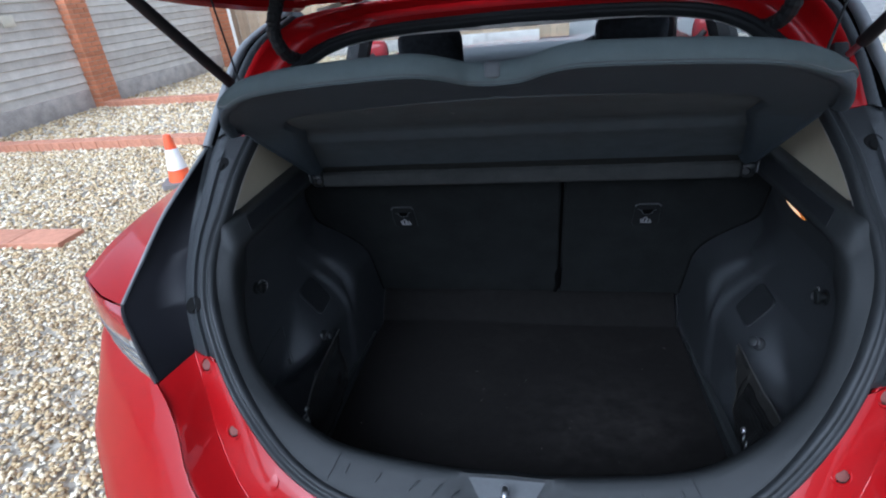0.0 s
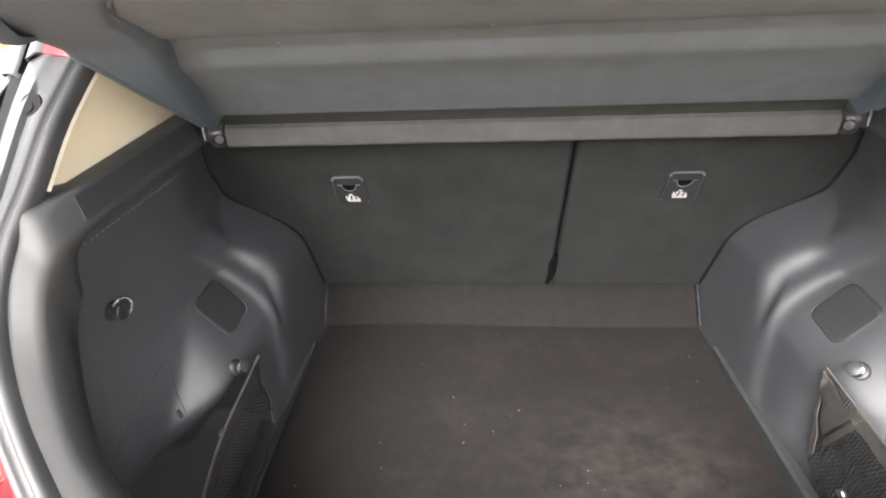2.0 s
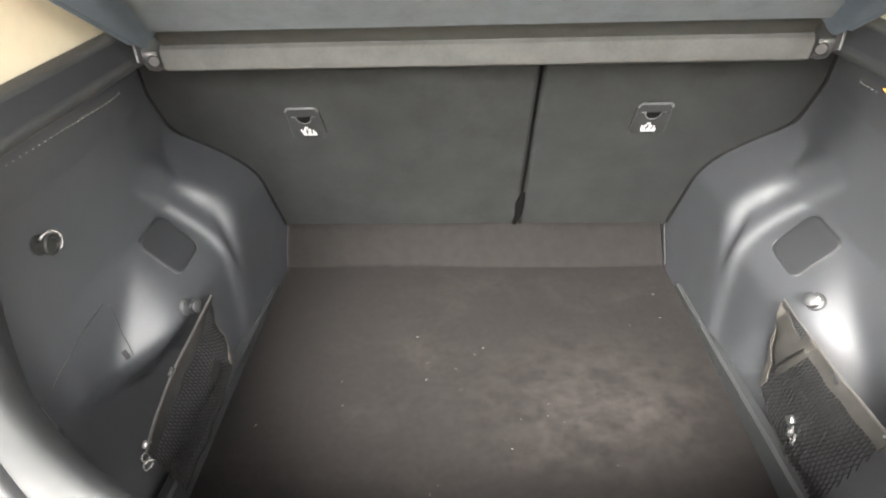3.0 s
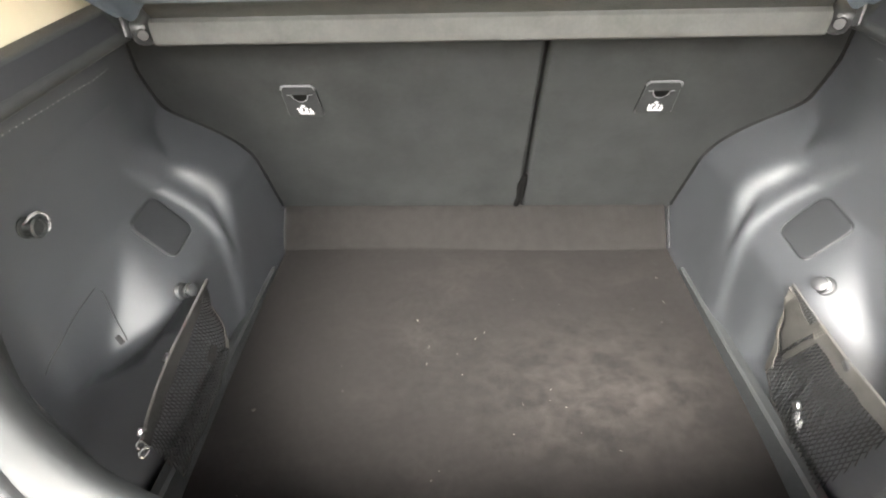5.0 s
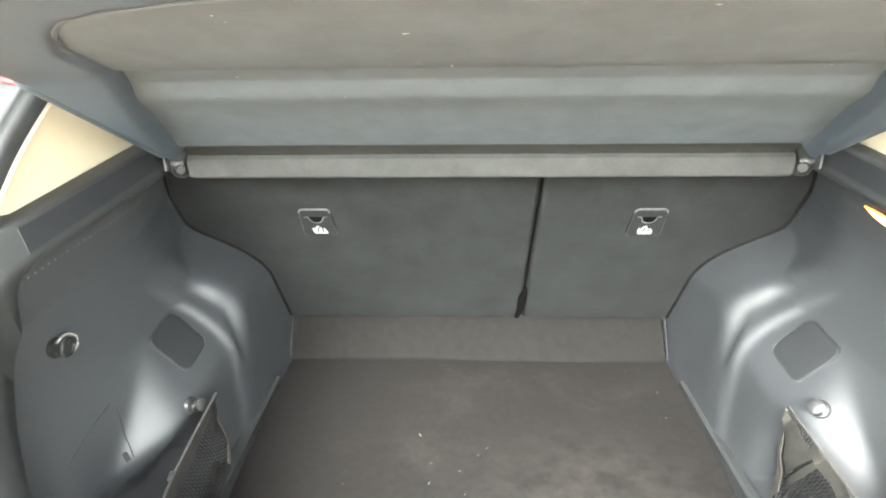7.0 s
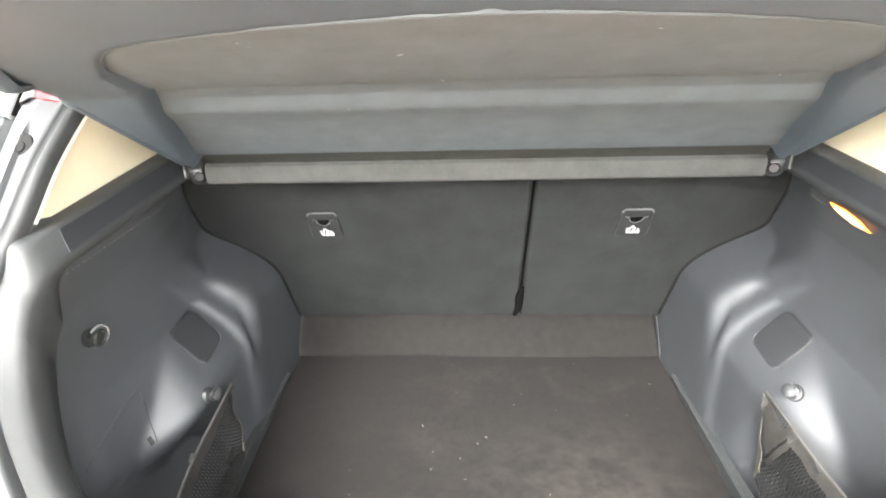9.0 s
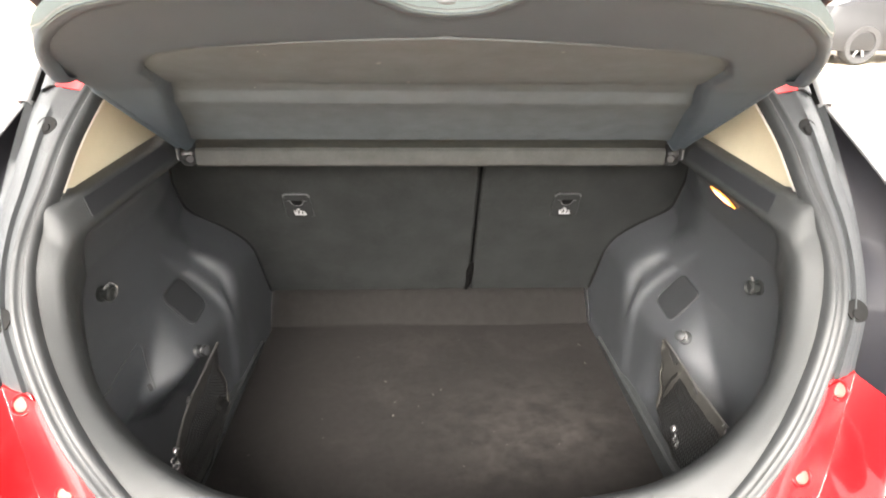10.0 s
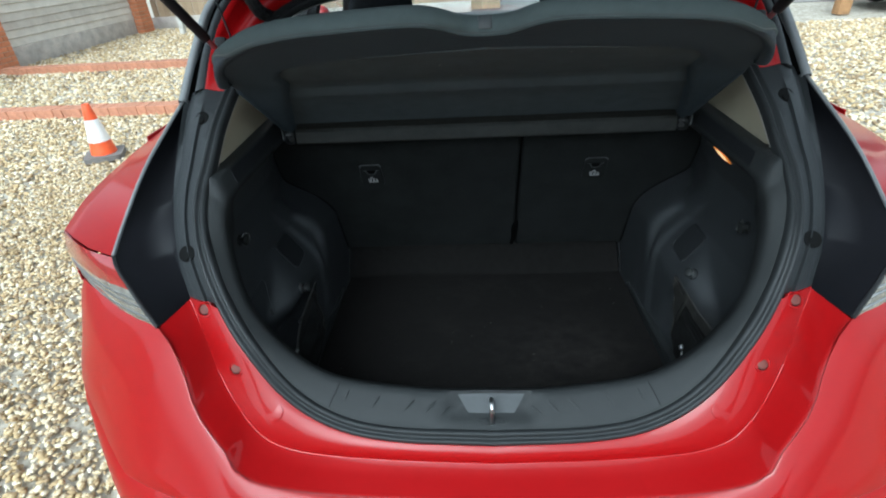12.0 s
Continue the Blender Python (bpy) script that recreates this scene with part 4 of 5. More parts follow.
    # lift-out cover with its finger catch, in one wall alone
    if sx < 0:
        for cut, r in (([(0.198, 0.806), (0.222, 0.820), (0.266, 0.834), (0.312, 0.840)], 0.0010), ([(0.317, 0.832), (0.315, 0.818), (0.303, 0.78), (0.294, 0.757)], 0.0009)):
            cut = curve_points([(0, y, z) for y, z in cut], 24)
            tube("panel_joint", [Vector((-wall_x(p.y, p.z, sx) + 0.0016, p.y, p.z)) for p in cut], r, DARK, trim, sides=5)
        box("panel_catch", (0.008, 0.015, 0.005), wall_frame(sx, 0.290, 0.763), DARK, trim, bevel=0.002)
m = wall_frame(1, 0.430, 1.057) @ pose(0, 0, 0, 0, 0, -5)
slit = [(-0.043, 0.0), (-0.012, 0.005), (0.02, 0.0046), (0.043, 0.0), (0.012, -0.005), (-0.02, -0.0046)]
cl = part("boot_lamp", add_prism(bmesh.new(), [(a * 1.05, b * 1.1) for a, b in slit], 0.003, m), DARK, sides[1], "lit boot lamp")
lens = part("lamp_lens", add_prism(bmesh.new(), slit, 0.0055, m), LAMP_LENS, cl, "glowing warm lamp lens")
part("lamp_filament", add_prism(bmesh.new(), [(a * 0.72, b * 0.55) for a, b in slit], 0.0065, m), LAMP_CORE, lens, "white-hot middle of the lamp")

# rear seat backs, split sixty to forty
SEAT_TILT = math.degrees(math.atan(0.412))


def seat_point(x, z, out=0.0):
    return Vector((x, 0.81 - 0.412 * (z - 0.624) - out * 0.925, z - out * 0.381))


def seat_frame(x, z):
    return facing(seat_point(x, z), (0, -0.925, -0.381))


for x0, x1, lx in ((-0.565, 0.0995, -0.303), (0.1075, 0.565, 0.304)):
    c = seat_frame((x0 + x1) / 2, 0.838)
    back = part("rear_seat_back", add_prism(bmesh.new(), [(-a, b) for a, b in rounded(x1 - x0, 0.48, 0.012)][::-1], 0.05, c @ Matrix.Translation((0, 0, -0.05))), CARPET, CAR, "charcoal carpeted rear seat back, upright")
    bw = back.modifiers.new("soft", "BEVEL")
    bw.width, bw.segments = 0.006, 2
    m = seat_frame(lx, 0.936)
    keystone = [(px * (1 + 1.6 * (-py)), py) for px, py in rounded(0.060, 0.072, 0.008, 5)]
    lt = part("release_latch", add_prism(bmesh.new(), keystone, 0.004, m), LATCH_MATT, back, "grey seat release latch with a white pictogram")
    # the highlight on the latch's top edge is painted as a paler tube
    part("latch_rim", add_tube(bmesh.new(), [m @ Vector((px, py, 0.0035)) for px, py in sorted((q for q in keystone if q[1] > 0.025), key=lambda q: q[0])], 0.0019, 6), PALE_EDGE, lt, "top rim of the latch with its highlight in a paler colour")
    for e in (-1, 1):
        part("latch_edge", add_tube(bmesh.new(), [m @ Vector((px, py, 0.0036)) for px, py in sorted((q for q in keystone if q[0] * e > 0.022), key=lambda q: q[1])], 0.0007, 5), LATCH, lt)
    # raised black plate: the hollow's shade is painted, not sunk in
    part("finger_hole", add_prism(bmesh.new(), [(0.0125 * math.cos(a), 0.017 - abs(0.014 * math.sin(a))) for a in np.linspace(0, math.pi, 14)], 0.0012, m @ Matrix.Translation((0, 0, 0.004))), HOLLOW, lt, "black plate for the shade in the finger hollow")
    part("finger_lip", add_tube(bmesh.new(), [m @ Vector((-0.021, 0.0172, 0.0048))] + [m @ Vector((-0.0135 * math.cos(a), 0.0165 - 0.015 * math.sin(a), 0.0048)) for a in np.linspace(0, math.pi, 12)] + [m @ Vector((0.021, 0.0172, 0.0048))], 0.0009, 6), PALE_EDGE, lt, "pale lip round the finger hollow")
    bm = bmesh.new()
    for px, py, w, h in ((0.002, -0.0275, 0.026, 0.003), (-0.008, -0.0215, 0.008, 0.007), (0.002, -0.0225, 0.007, 0.005), (0.011, -0.0225, 0.007, 0.005), (-0.005, -0.0145, 0.005, 0.005), (0.003, -0.0155, 0.006, 0.006), (0.010, -0.0165, 0.004, 0.004), (-0.001, -0.009, 0.007, 0.004), (-0.011, -0.015, 0.004, 0.004)):
        add_prism(bm, [(px + a, py + b) for a, b in rounded(w, h, 0.002, 2)], 0.0006, m @ Matrix.Translation((0, 0, 0.0042 + 0.0001 * len(bm.faces) / 14)))
    part("pictogram", bm, WHITE_PRINT, lt, "white printed pictogram")
    # cabin side of the seat: bolster and head restraint
    up = add_box(bmesh.new(), (x1 - x0 - 0.04, 0.13, 0.5), Matrix.Translation(((x0 + x1) / 2 * 0.96, 0.80, 0.98)) @ pose(0, 0, 0, -SEAT_TILT * -1), 0.05, 4)
    part("seat_cushion_back", up, SEAT_CLOTH, back, "black cloth seat upholstery")
box("seat_gap", (0.012, 0.02, 0.44), Matrix.Translation(seat_point(0.1035, 0.84, -0.03)) @ pose(0, 0, 0, SEAT_TILT), HOLE, CAR, "dark gap between the seat backs", bevel=0.002)
tube("seat_strap", [seat_point(0.104, 0.735, 0.001), seat_point(0.100, 0.70, 0.002), seat_point(0.101, 0.66, 0.002), seat_point(0.092, 0.625, 0.002)], [0.005, 0.010, 0.008, 0.005], HOLLOW, CAR, "black strap end in the seat gap", sides=6)

# dark, ragged joint along the foot of the seat backs
for x0, x1 in ((-0.425, 0.075), (0.112, 0.425)):
    xs = np.linspace(x0, x1, 60)
    tube("seat_foot_joint", [seat_point(x, 0.6265 + 0.0008 * math.sin(x * 70) + 0.0006 * math.sin(x * 173), 0.0012) for x in xs], [0.0008 + 0.0010 * max(0, math.sin(x * 31 + 1)) ** 2 + (0.002 if 0.02 < x < 0.07 else 0) for x in xs], HOLLOW, CAR, "dark joint at the seat foot", sides=5)

# front seats, dashboard, steering wheel
for x in (-0.37, 0.37):
    fs = new("front_seat")
    fs.parent = CAR
    part("seat_back", add_box(bmesh.new(), (0.50, 0.14, 0.62), Matrix.Translation((x, 1.66, 0.82)) @ pose(0, 0, 0, 14), 0.06, 4), SEAT_CLOTH, fs, "black cloth front seat back")
    part("seat_base", add_box(bmesh.new(), (0.50, 0.5, 0.16), Matrix.Translation((x, 1.98, 0.52)), 0.05, 3), SEAT_CLOTH, fs)
    part("headrest", add_box(bmesh.new(), (0.25, 0.11, 0.19), Matrix.Translation((x, 1.57, 1.225)) @ pose(0, 0, 0, 10), 0.045, 4), SEAT_CLOTH, fs, "black cloth headrest")
    for dx in (-0.06, 0.06):
        tube("headrest_post", [(x + dx, 1.58, 1.08), (x + dx, 1.57, 1.16)], 0.006, STEEL, fs)
dash = loft("dashboard", [[Vector((x, y - 0.10 * (x / 0.7) ** 2, z)) for x in np.linspace(-0.7, 0.7, 15)] for y, z in ((3.1, 1.06), (2.75, 1.07), (2.55, 1.05), (2.48, 0.98), (2.5, 0.8), (2.6, 0.55))], GREY_TRIM, CAR, "grey dashboard", 0.01)
box("screen", (0.22, 0.02, 0.12), Matrix.Translation((0, 2.44, 0.94)) @ pose(0, 0, 0, -12), TINT, dash, "dark touch screen in a silver frame", bevel=0.004)
for x in (-0.06, 0.06):
    box("air_vent", (0.10, 0.02, 0.035), Matrix.Translation((x, 2.45, 1.025)) @ pose(0, 0, 0, -12), DARK, dash, bevel=0.006)
bm = bmesh.new()
m = Matrix.Translation((0.37, 2.22, 1.0)) @ pose(0, 0, 0, 65)
add_tube(bm, [m @ Vector((0.185 * math.cos(a), 0.185 * math.sin(a), 0)) for a in np.linspace(0, 2 * math.pi, 40)], 0.015, 8, False)
add_box(bm, (0.34, 0.05, 0.02), m, 0.008)
add_box(bm, (0.15, 0.12, 0.04), m, 0.02)
part("steering_wheel", bm, DARK, CAR, "black steering wheel")
for x in (-0.95, 0.95):
    part("door_mirror", add_box(bmesh.new(), (0.2, 0.09, 0.14), Matrix.Translation((x, 2.65, 1.12)), 0.04, 3), RED, CAR, "red door mirror")

# open tailgate over the opening
gate = new("tailgate")
gate.parent = CAR
LENGTH = [(0.70, 1.475, 0.50, 0.03), (0.55, 1.53, 0.575, 0.07), (0.30, 1.605, 0.61, 0.11), (0.0, 1.70, 0.62, 0.13), (-0.25, 1.775, 0.58, 0.12), (-0.38, 1.80, 0.50, 0.10)]


def gate_row(y, z, w, drop, lift):
    pts = []
    for u in np.linspace(-1, 1, 31):
        pts.append(Vector((w * u, y - 0.05 * (1 - u * u), z - drop * abs(u) ** 3 + lift)))
    return pts


loft("outer_skin", [gate_row(*l, 0.05) for l in LENGTH], RED, gate, "glossy red tailgate skin", 0.004)
loft("inner_lining", [gate_row(l[0], l[1], l[2] * 0.93, l[3] * 0.75, 0.012) for l in LENGTH], DARK, gate, "black plastic tailgate lining", 0.006)
for sx in (-1, 1):
    e = [Vector((sx * l[2] * 0.975, l[0], l[1] - l[3] * 0.86 + 0.02)) for l in LENGTH]
    tube("painted_edge", curve_points(e, 24), [0.026] * 24, RED, gate, "red painted tailgate edge", sides=8)
tube("hinge_edge", [Vector((x, 0.68 - 0.03 * (1 - (x / 0.5) ** 2), 1.478)) for x in np.linspace(-0.5, 0.5, 16)], 0.022, RED, gate, "red tailgate hinge edge", sides=8)
for sx in (-1, 1):
    box("hinge_arm", (0.03, 0.10, 0.02), Matrix.Translation((sx * 0.36, 0.70, 1.462)), RED, gate, bevel=0.006)

# ---- loose things in the boot ----
mat_ob = thing("boot_mat", "dusty charcoal carpet boot mat with a turned-up rear edge", "mat")
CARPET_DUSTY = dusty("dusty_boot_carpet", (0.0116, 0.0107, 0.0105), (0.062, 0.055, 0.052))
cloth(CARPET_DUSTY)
half = [0.30, 0.385, 0.428, 0.432, 0.432, 0.432, 0.43, 0.428, 0.425]
rows = []
for k, y in enumerate((0.05, 0.09, 0.16, 0.25, 0.35, 0.45, 0.55, 0.65, 0.728)):
    rows.append([Vector((x, y, 0.56 + 0.0015 * math.sin(x * 9 + y * 13))) for x in np.linspace(-half[k], half[k], 21)])
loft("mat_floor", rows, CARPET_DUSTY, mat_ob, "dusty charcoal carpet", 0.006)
rows = []
for y, z in ((0.729, 0.5600), (0.734, 0.5630), (0.740, 0.5695), (0.748, 0.5790), (0.758, 0.5885), (0.768, 0.598), (0.778, 0.607), (0.788, 0.616), (0.797, 0.6245), (0.806, 0.627)):
    row = []
    for x in np.linspace(-0.43, 0.424, 90):
        # slanting wrinkles towards one end
        q = x - 0.9 * (z - 0.595)
        w = 0.0022 * math.exp(-((x - 0.25) / 0.10) ** 2) * (math.sin(q * 95) + 0.5 * math.sin(q * 41 + 1)) + 0.0006 * math.sin(x * 21)
        w *= min(1, max(0, (z - 0.566) / 0.015))
        row.append(Vector((x, y - 0.7 * w, z + 0.7 * w + (0.0015 * math.sin(x * 9 + 9.46) if y < 0.730 else 0))))
    rows.append(row)
# the mat's carpet in a darker copy, offsetting the light this raised edge catches
UPSTAND_TONED = cloth(material("mat_carpet_toned_down", (0.0106, 0.0099, 0.0096), 0.95, 0, 0.2, 50, 0.8, 1200))
loft("mat_upstand", rows, UPSTAND_TONED, mat_ob, "turned-up rear edge of the mat", 0.006)
for sx in (-1, 1):
    tube("edge_binding", [(sx * 0.429, 0.732, 0.566), (sx * 0.431, 0.768, 0.601), (sx * 0.432, 0.800, 0.629)], 0.0022, DARK, mat_ob, sides=6)

# parcel shelf, hinged behind the seats and held up by its cords
shelf = thing("parcel_shelf", "rigid dark grey parcel shelf tilted up with its rear edge raised", "parcel shelf")
HINGE = Matrix.Translation((0, 0.549, 1.135)) @ pose(0, 0, 0, -27.1)
# half outline: distance from the middle, reach from the hinge
SHELF_EDGE = [(0, 0.514, 0), (0.03, 0.521, 0), (0.05, 0.538, 0), (0.07, 0.552, 0), (0.097, 0.560, 0), (0.16, 0.556, 0), (0.246, 0.543, 0), (0.30, 0.526, 0), (0.33, 0.509, 0), (0.358, 0.486, 0),
              (0.385, 0.460, 0), (0.41, 0.43, 0), (0.432, 0.395, 0), (0.446, 0.355, 0), (0.451, 0.31, 0), (0.452, 0.2, 0), (0.452, 0.05, 0)]
shelf_line = curve_points(SHELF_EDGE, 150)
RIM = 0.026


def edge_heights(x, r):
    """Heights of the cloth's lower seam and of the felt below it, along the outline."""
    turn = min(max((x - 0.36) / 0.07, 0), 1)
    seam = 0.019 * turn * turn * (3 - 2 * turn)
    felt = float(np.interp(r, [0.05, 0.27, 0.285, 0.30, 0.315, 0.335, 0.352, 0.372, 0.40, 0.45], [-0.035, -0.003, 0.004, 0.007, 0.003, -0.008, -0.013, -0.009, -0.004, -0.001]))
    return seam, (felt if x > 0.34 else -0.001)


def rim(inset, height):
    """The outline drawn in by inset, at a height that may follow the seam or the felt."""
    half = []
    for i, p in enumerate(shelf_line):
        a, b = shelf_line[max(i - 1, 0)], shelf_line[min(i + 1, len(shelf_line) - 1)]
        d = (b - a).normalized()
        seam, felt = edge_heights(p.x, p.y)
        q = p + Vector((d.y, -d.x, 0)) * inset
        half.append(HINGE @ Vector((max(q.x, 0) if i else 0, -q.y, height(seam, felt))))
    return whole(half)


def shelf_reach(x):
    return float(np.interp(abs(x), [p.x for p in shelf_line[:128]], [p.y for p in shelf_line[:128]]))


PANEL_R = [0.045, 0.205, 0.27, 0.346, 0.385, 0.41, 0.427, 0.443, 0.454, 0.458]
PANEL_X = [0.430, 0.383, 0.358, 0.349, 0.325, 0.296, 0.241, 0.155, 0.063, 0.0]


def panel_height(r):
    """Lining profile from the hinge: a lower face, a ramp with a crisp upper edge, an upper face."""
    return float(np.interp(r, [0.045, 0.10, 0.16, 0.205, 0.212, 0.236, 0.266, 0.272, 0.278, 0.30, 0.46], [-0.018, -0.007, 0.002, 0.0035, 0.005, 0.0135, 0.0160, 0.0155, 0.0115, 0.0100, 0.0015]))


def panel_depth(x, r):
    """How far a point lies inside the lining's outline."""
    return min((float(np.interp(r, PANEL_R, PANEL_X)) - abs(x)) * 0.95, float(np.interp(abs(x), PANEL_X[::-1], PANEL_R[::-1])) - r if r > 0.3 else 1.0)


def tray(x, r):
    """Height of the shell round and behind the lining."""
    border = min(0.001, -0.040 + 0.145 * r)
    return border + (panel_height(r) + 0.006 - border) * step(panel_depth(x, r), 0.0030)


rows = []
for v in np.linspace(0, 1, 130):
    row = []
    for u in np.linspace(-1, 1, 170):
        x = 0.4435 * u
        r = 0.030 + (shelf_reach(x) - 0.030 - 0.009) * v
        row.append(HINGE @ Vector((x, -r, tray(x, r))))
    rows.append(row)
loft("shelf_underside", rows, SHELF_UNDER, shelf, "dark blue-grey moulded underside", 0.002)
rows, rs = [], np.concatenate([np.linspace(0.045, 0.20, 14), np.linspace(0.204, 0.28, 26), np.linspace(0.29, 0.43, 18), np.linspace(0.433, 0.457, 9)])
for r in rs:
    w = float(np.interp(r, PANEL_R, PANEL_X))
    rows.append([HINGE @ Vector((w * u, -r, panel_height(r) + 0.005 * max(0, (abs(u) - 0.985) / 0.015) ** 2)) for u in np.concatenate([[-1, -0.993], np.linspace(-0.985, 0.985, 40), [0.993, 1]])])
loft("lining_panel", rows, SHELF_PANEL, shelf, "pressed grey felt lining with a ribbed ramp", 0.002)
a, b = HINGE @ Vector((0, -0.050, panel_height(0.045) + 0.004)), Vector((0, 0.556, 1.1070))
rows = [[a.lerp(b, f) + Vector(((0.432 + 0.012 * f) * u, 0, 0.004 * math.sin(math.pi * f))) for u in np.linspace(-1, 1, 13)] for f in np.linspace(0, 1, 9)]
loft("hinge_flap", rows, FLAP_CLOTH, shelf, "dark grey cloth flap over the shelf hinge")
edge = curve_points([(x, -r, panel_height(r) + 0.0005) for x, r in zip(PANEL_X[2:], PANEL_R[2:])], 50)
tube("lining_bead", [HINGE @ p for p in whole(edge[::-1])], 0.0036, SHELF_PANEL, shelf, "soft bead round the lining", sides=8)
loft("shelf_lip", [rim(0.016, lambda s, f: f + 0.007), rim(0.010, lambda s, f: f + 0.001), rim(0.004, lambda s, f: f), rim(0.0, lambda s, f: f + 0.002), rim(-0.001, lambda s, f: 0.5 * (s + f)), rim(0.0, lambda s, f: s)],
     SHELF_UNDER, shelf, "dark felt lip turned under the shelf rim", 0.0015)
loft("shelf_rim", [rim(0.001, lambda s, f: s - 0.001), rim(-0.0015, lambda s, f: s + 0.001), rim(-0.003, lambda s, f: s + 0.4 * (RIM - s)), rim(-0.002, lambda s, f: s + 0.75 * (RIM - s)), rim(0.001, lambda s, f: RIM - 0.001), rim(0.006, lambda s, f: RIM + 0.0015), rim(0.016, lambda s, f: RIM + 0.002)],
     SHELF_TOP, shelf, "grey cloth covered shelf rim", 0.0015)
tube("rim_seam", rim(-0.0022, lambda s, f: s + 0.002)[24:-24], 0.0008, LATCH_PLATE, shelf, "pale seam along the shelf rim", sides=5)
loft("shelf_top", [[HINGE @ Vector((x, -(0.012 + (shelf_reach(x) - 0.024) * v), RIM)) for x in np.linspace(-0.44, 0.44, 90)] for v in np.linspace(0, 1, 20)], SHELF_TOP, shelf, "grey cloth shelf top", 0.002)
for sx in (-1, 1):
    tube("shelf_cord", [HINGE @ Vector((sx * 0.40, -0.37, RIM)), (sx * 0.47, 0.32, 1.50), (sx * 0.5, 0.35, 1.57)], 0.0018, DARK, shelf, "thin black lifting cord", sides=6)
part("finger_tab", add_box(bmesh.new(), (0.019, 0.010, 0.019), HINGE @ Matrix.Translation((-0.002, -0.5155, 0.0155)), 0.003), LATCH_PLATE, shelf, "small grey plastic finger tab")
# fixed front strip behind the seats
rows = [[Vector((x, y, z)) for x in np.linspace(-0.447, 0.447, 25)] for y, z in ((0.60, 1.108), (0.556, 1.1055), (0.551, 1.1015), (0.549, 1.096), (0.548, 1.080), (0.550, 1.075), (0.556, 1.072), (0.60, 1.064), (0.65, 1.06))]
loft("front_strip", rows, STRIP, shelf, "brownish cloth strip at the shelf hinge", 0.003, sharp=28)


def cargo_net(label, cord, edge, bulge, bands, clips, hooks, nu=48, nv=15):
    """A luggage net strung along a taut cord over a side pocket, its lower edge slack."""
    net = thing("cargo_net", label, "cargo net", "luggage nets")
    top, low, bulge = curve_points(cord, 61), curve_points(edge, 61), Vector(bulge)

    def at(u, v, out=0.0):
        k = min(60, max(0, u * 60))
        i = min(59, int(k))
        p = top[i].lerp(top[i + 1], k - i).lerp(low[i].lerp(low[i + 1], k - i), v)
        fold = 0.0016 * math.sin(31 * u + 9 * v) * min(1, 6 * max(0, v))
        return p + bulge * (math.sin(math.pi * min(1, max(0, v))) * math.sin(math.pi * min(1, 0.08 + u * 0.85)) + (fold + out) / bulge.length)
    vs, fs = [], []

    def strand(p, q, r):
        d = (q - p).normalized()
        s = d.cross(Vector((0.3, 0.5, 0.8))).normalized()
        t = d.cross(s)
        i = len(vs)
        for e in (p, q):
            vs.extend([e + s * r, e - s * r * 0.5 + t * r * 0.87, e - s * r * 0.5 - t * r * 0.87])
        for k in range(3):
            fs.append((i + k, i + (k + 1) % 3, i + 3 + (k + 1) % 3, i + 3 + k))
    for i in range(nu):
        for j in range(nv):
            o = 0.5 if j % 2 else 0.0
            p = at(min(1, (i + o) / nu), j / nv)
            for s in (-0.5, 0.5):
                strand(p, at(min(1, max(0, (i + o + s) / nu)), (j + 1) / nv), 0.0008)
    link_mesh("net_mesh", vs, fs, NET, net, "black diamond net", smooth=False)
    for name, mat, words, u0, u1, v0, v1 in bands:
        rows = [[at(u, v0 + (v1 - v0) * f, 0.0016) for u in np.linspace(u0, u1, 40)] for f in np.linspace(0, 1, 5)]
        loft(name, rows, mat, net, words, 0.0012)
    tube("elastic_cord", [at(u, -0.012) for u in np.linspace(0, 1, 40)], 0.0015, PIPING, net, "grey piped edge", sides=6)
    tube("edge_cord", [at(u, 1.01) for u in np.linspace(0, 1, 40)], 0.0015, NET, net, sides=6)
    for p in clips:
        box("cord_clip", (0.006, 0.014, 0.009), Matrix.Translation(p) @ pose(0, 0, 0, 20), DARK, net, "small black cord clip", bevel=0.002)
    for p, big in hooks:
        p = Vector(p)
        hook = part("net_hook", add_box(bmesh.new(), (0.007 * big, 0.011 * big, 0.014 * big), Matrix.Translation(p) @ pose(0, 0, 0, 30), 0.0025, 2), STEEL, net, "small shiny metal hook")
        bm = bmesh.new()
        for k in range(2):
            add_tube(bm, [p + big * Vector((0.003 * k + 0.003 * math.cos(t), -0.010 - 0.007 * k + 0.006 * math.cos(t), -0.012 - 0.009 * k + 0.007 * math.sin(t))) for t in np.linspace(0, 5.8, 16)], 0.0019 * big, 6)
        part("hook_ring", bm, HOOK, hook, "shiny grey rings")
    return net


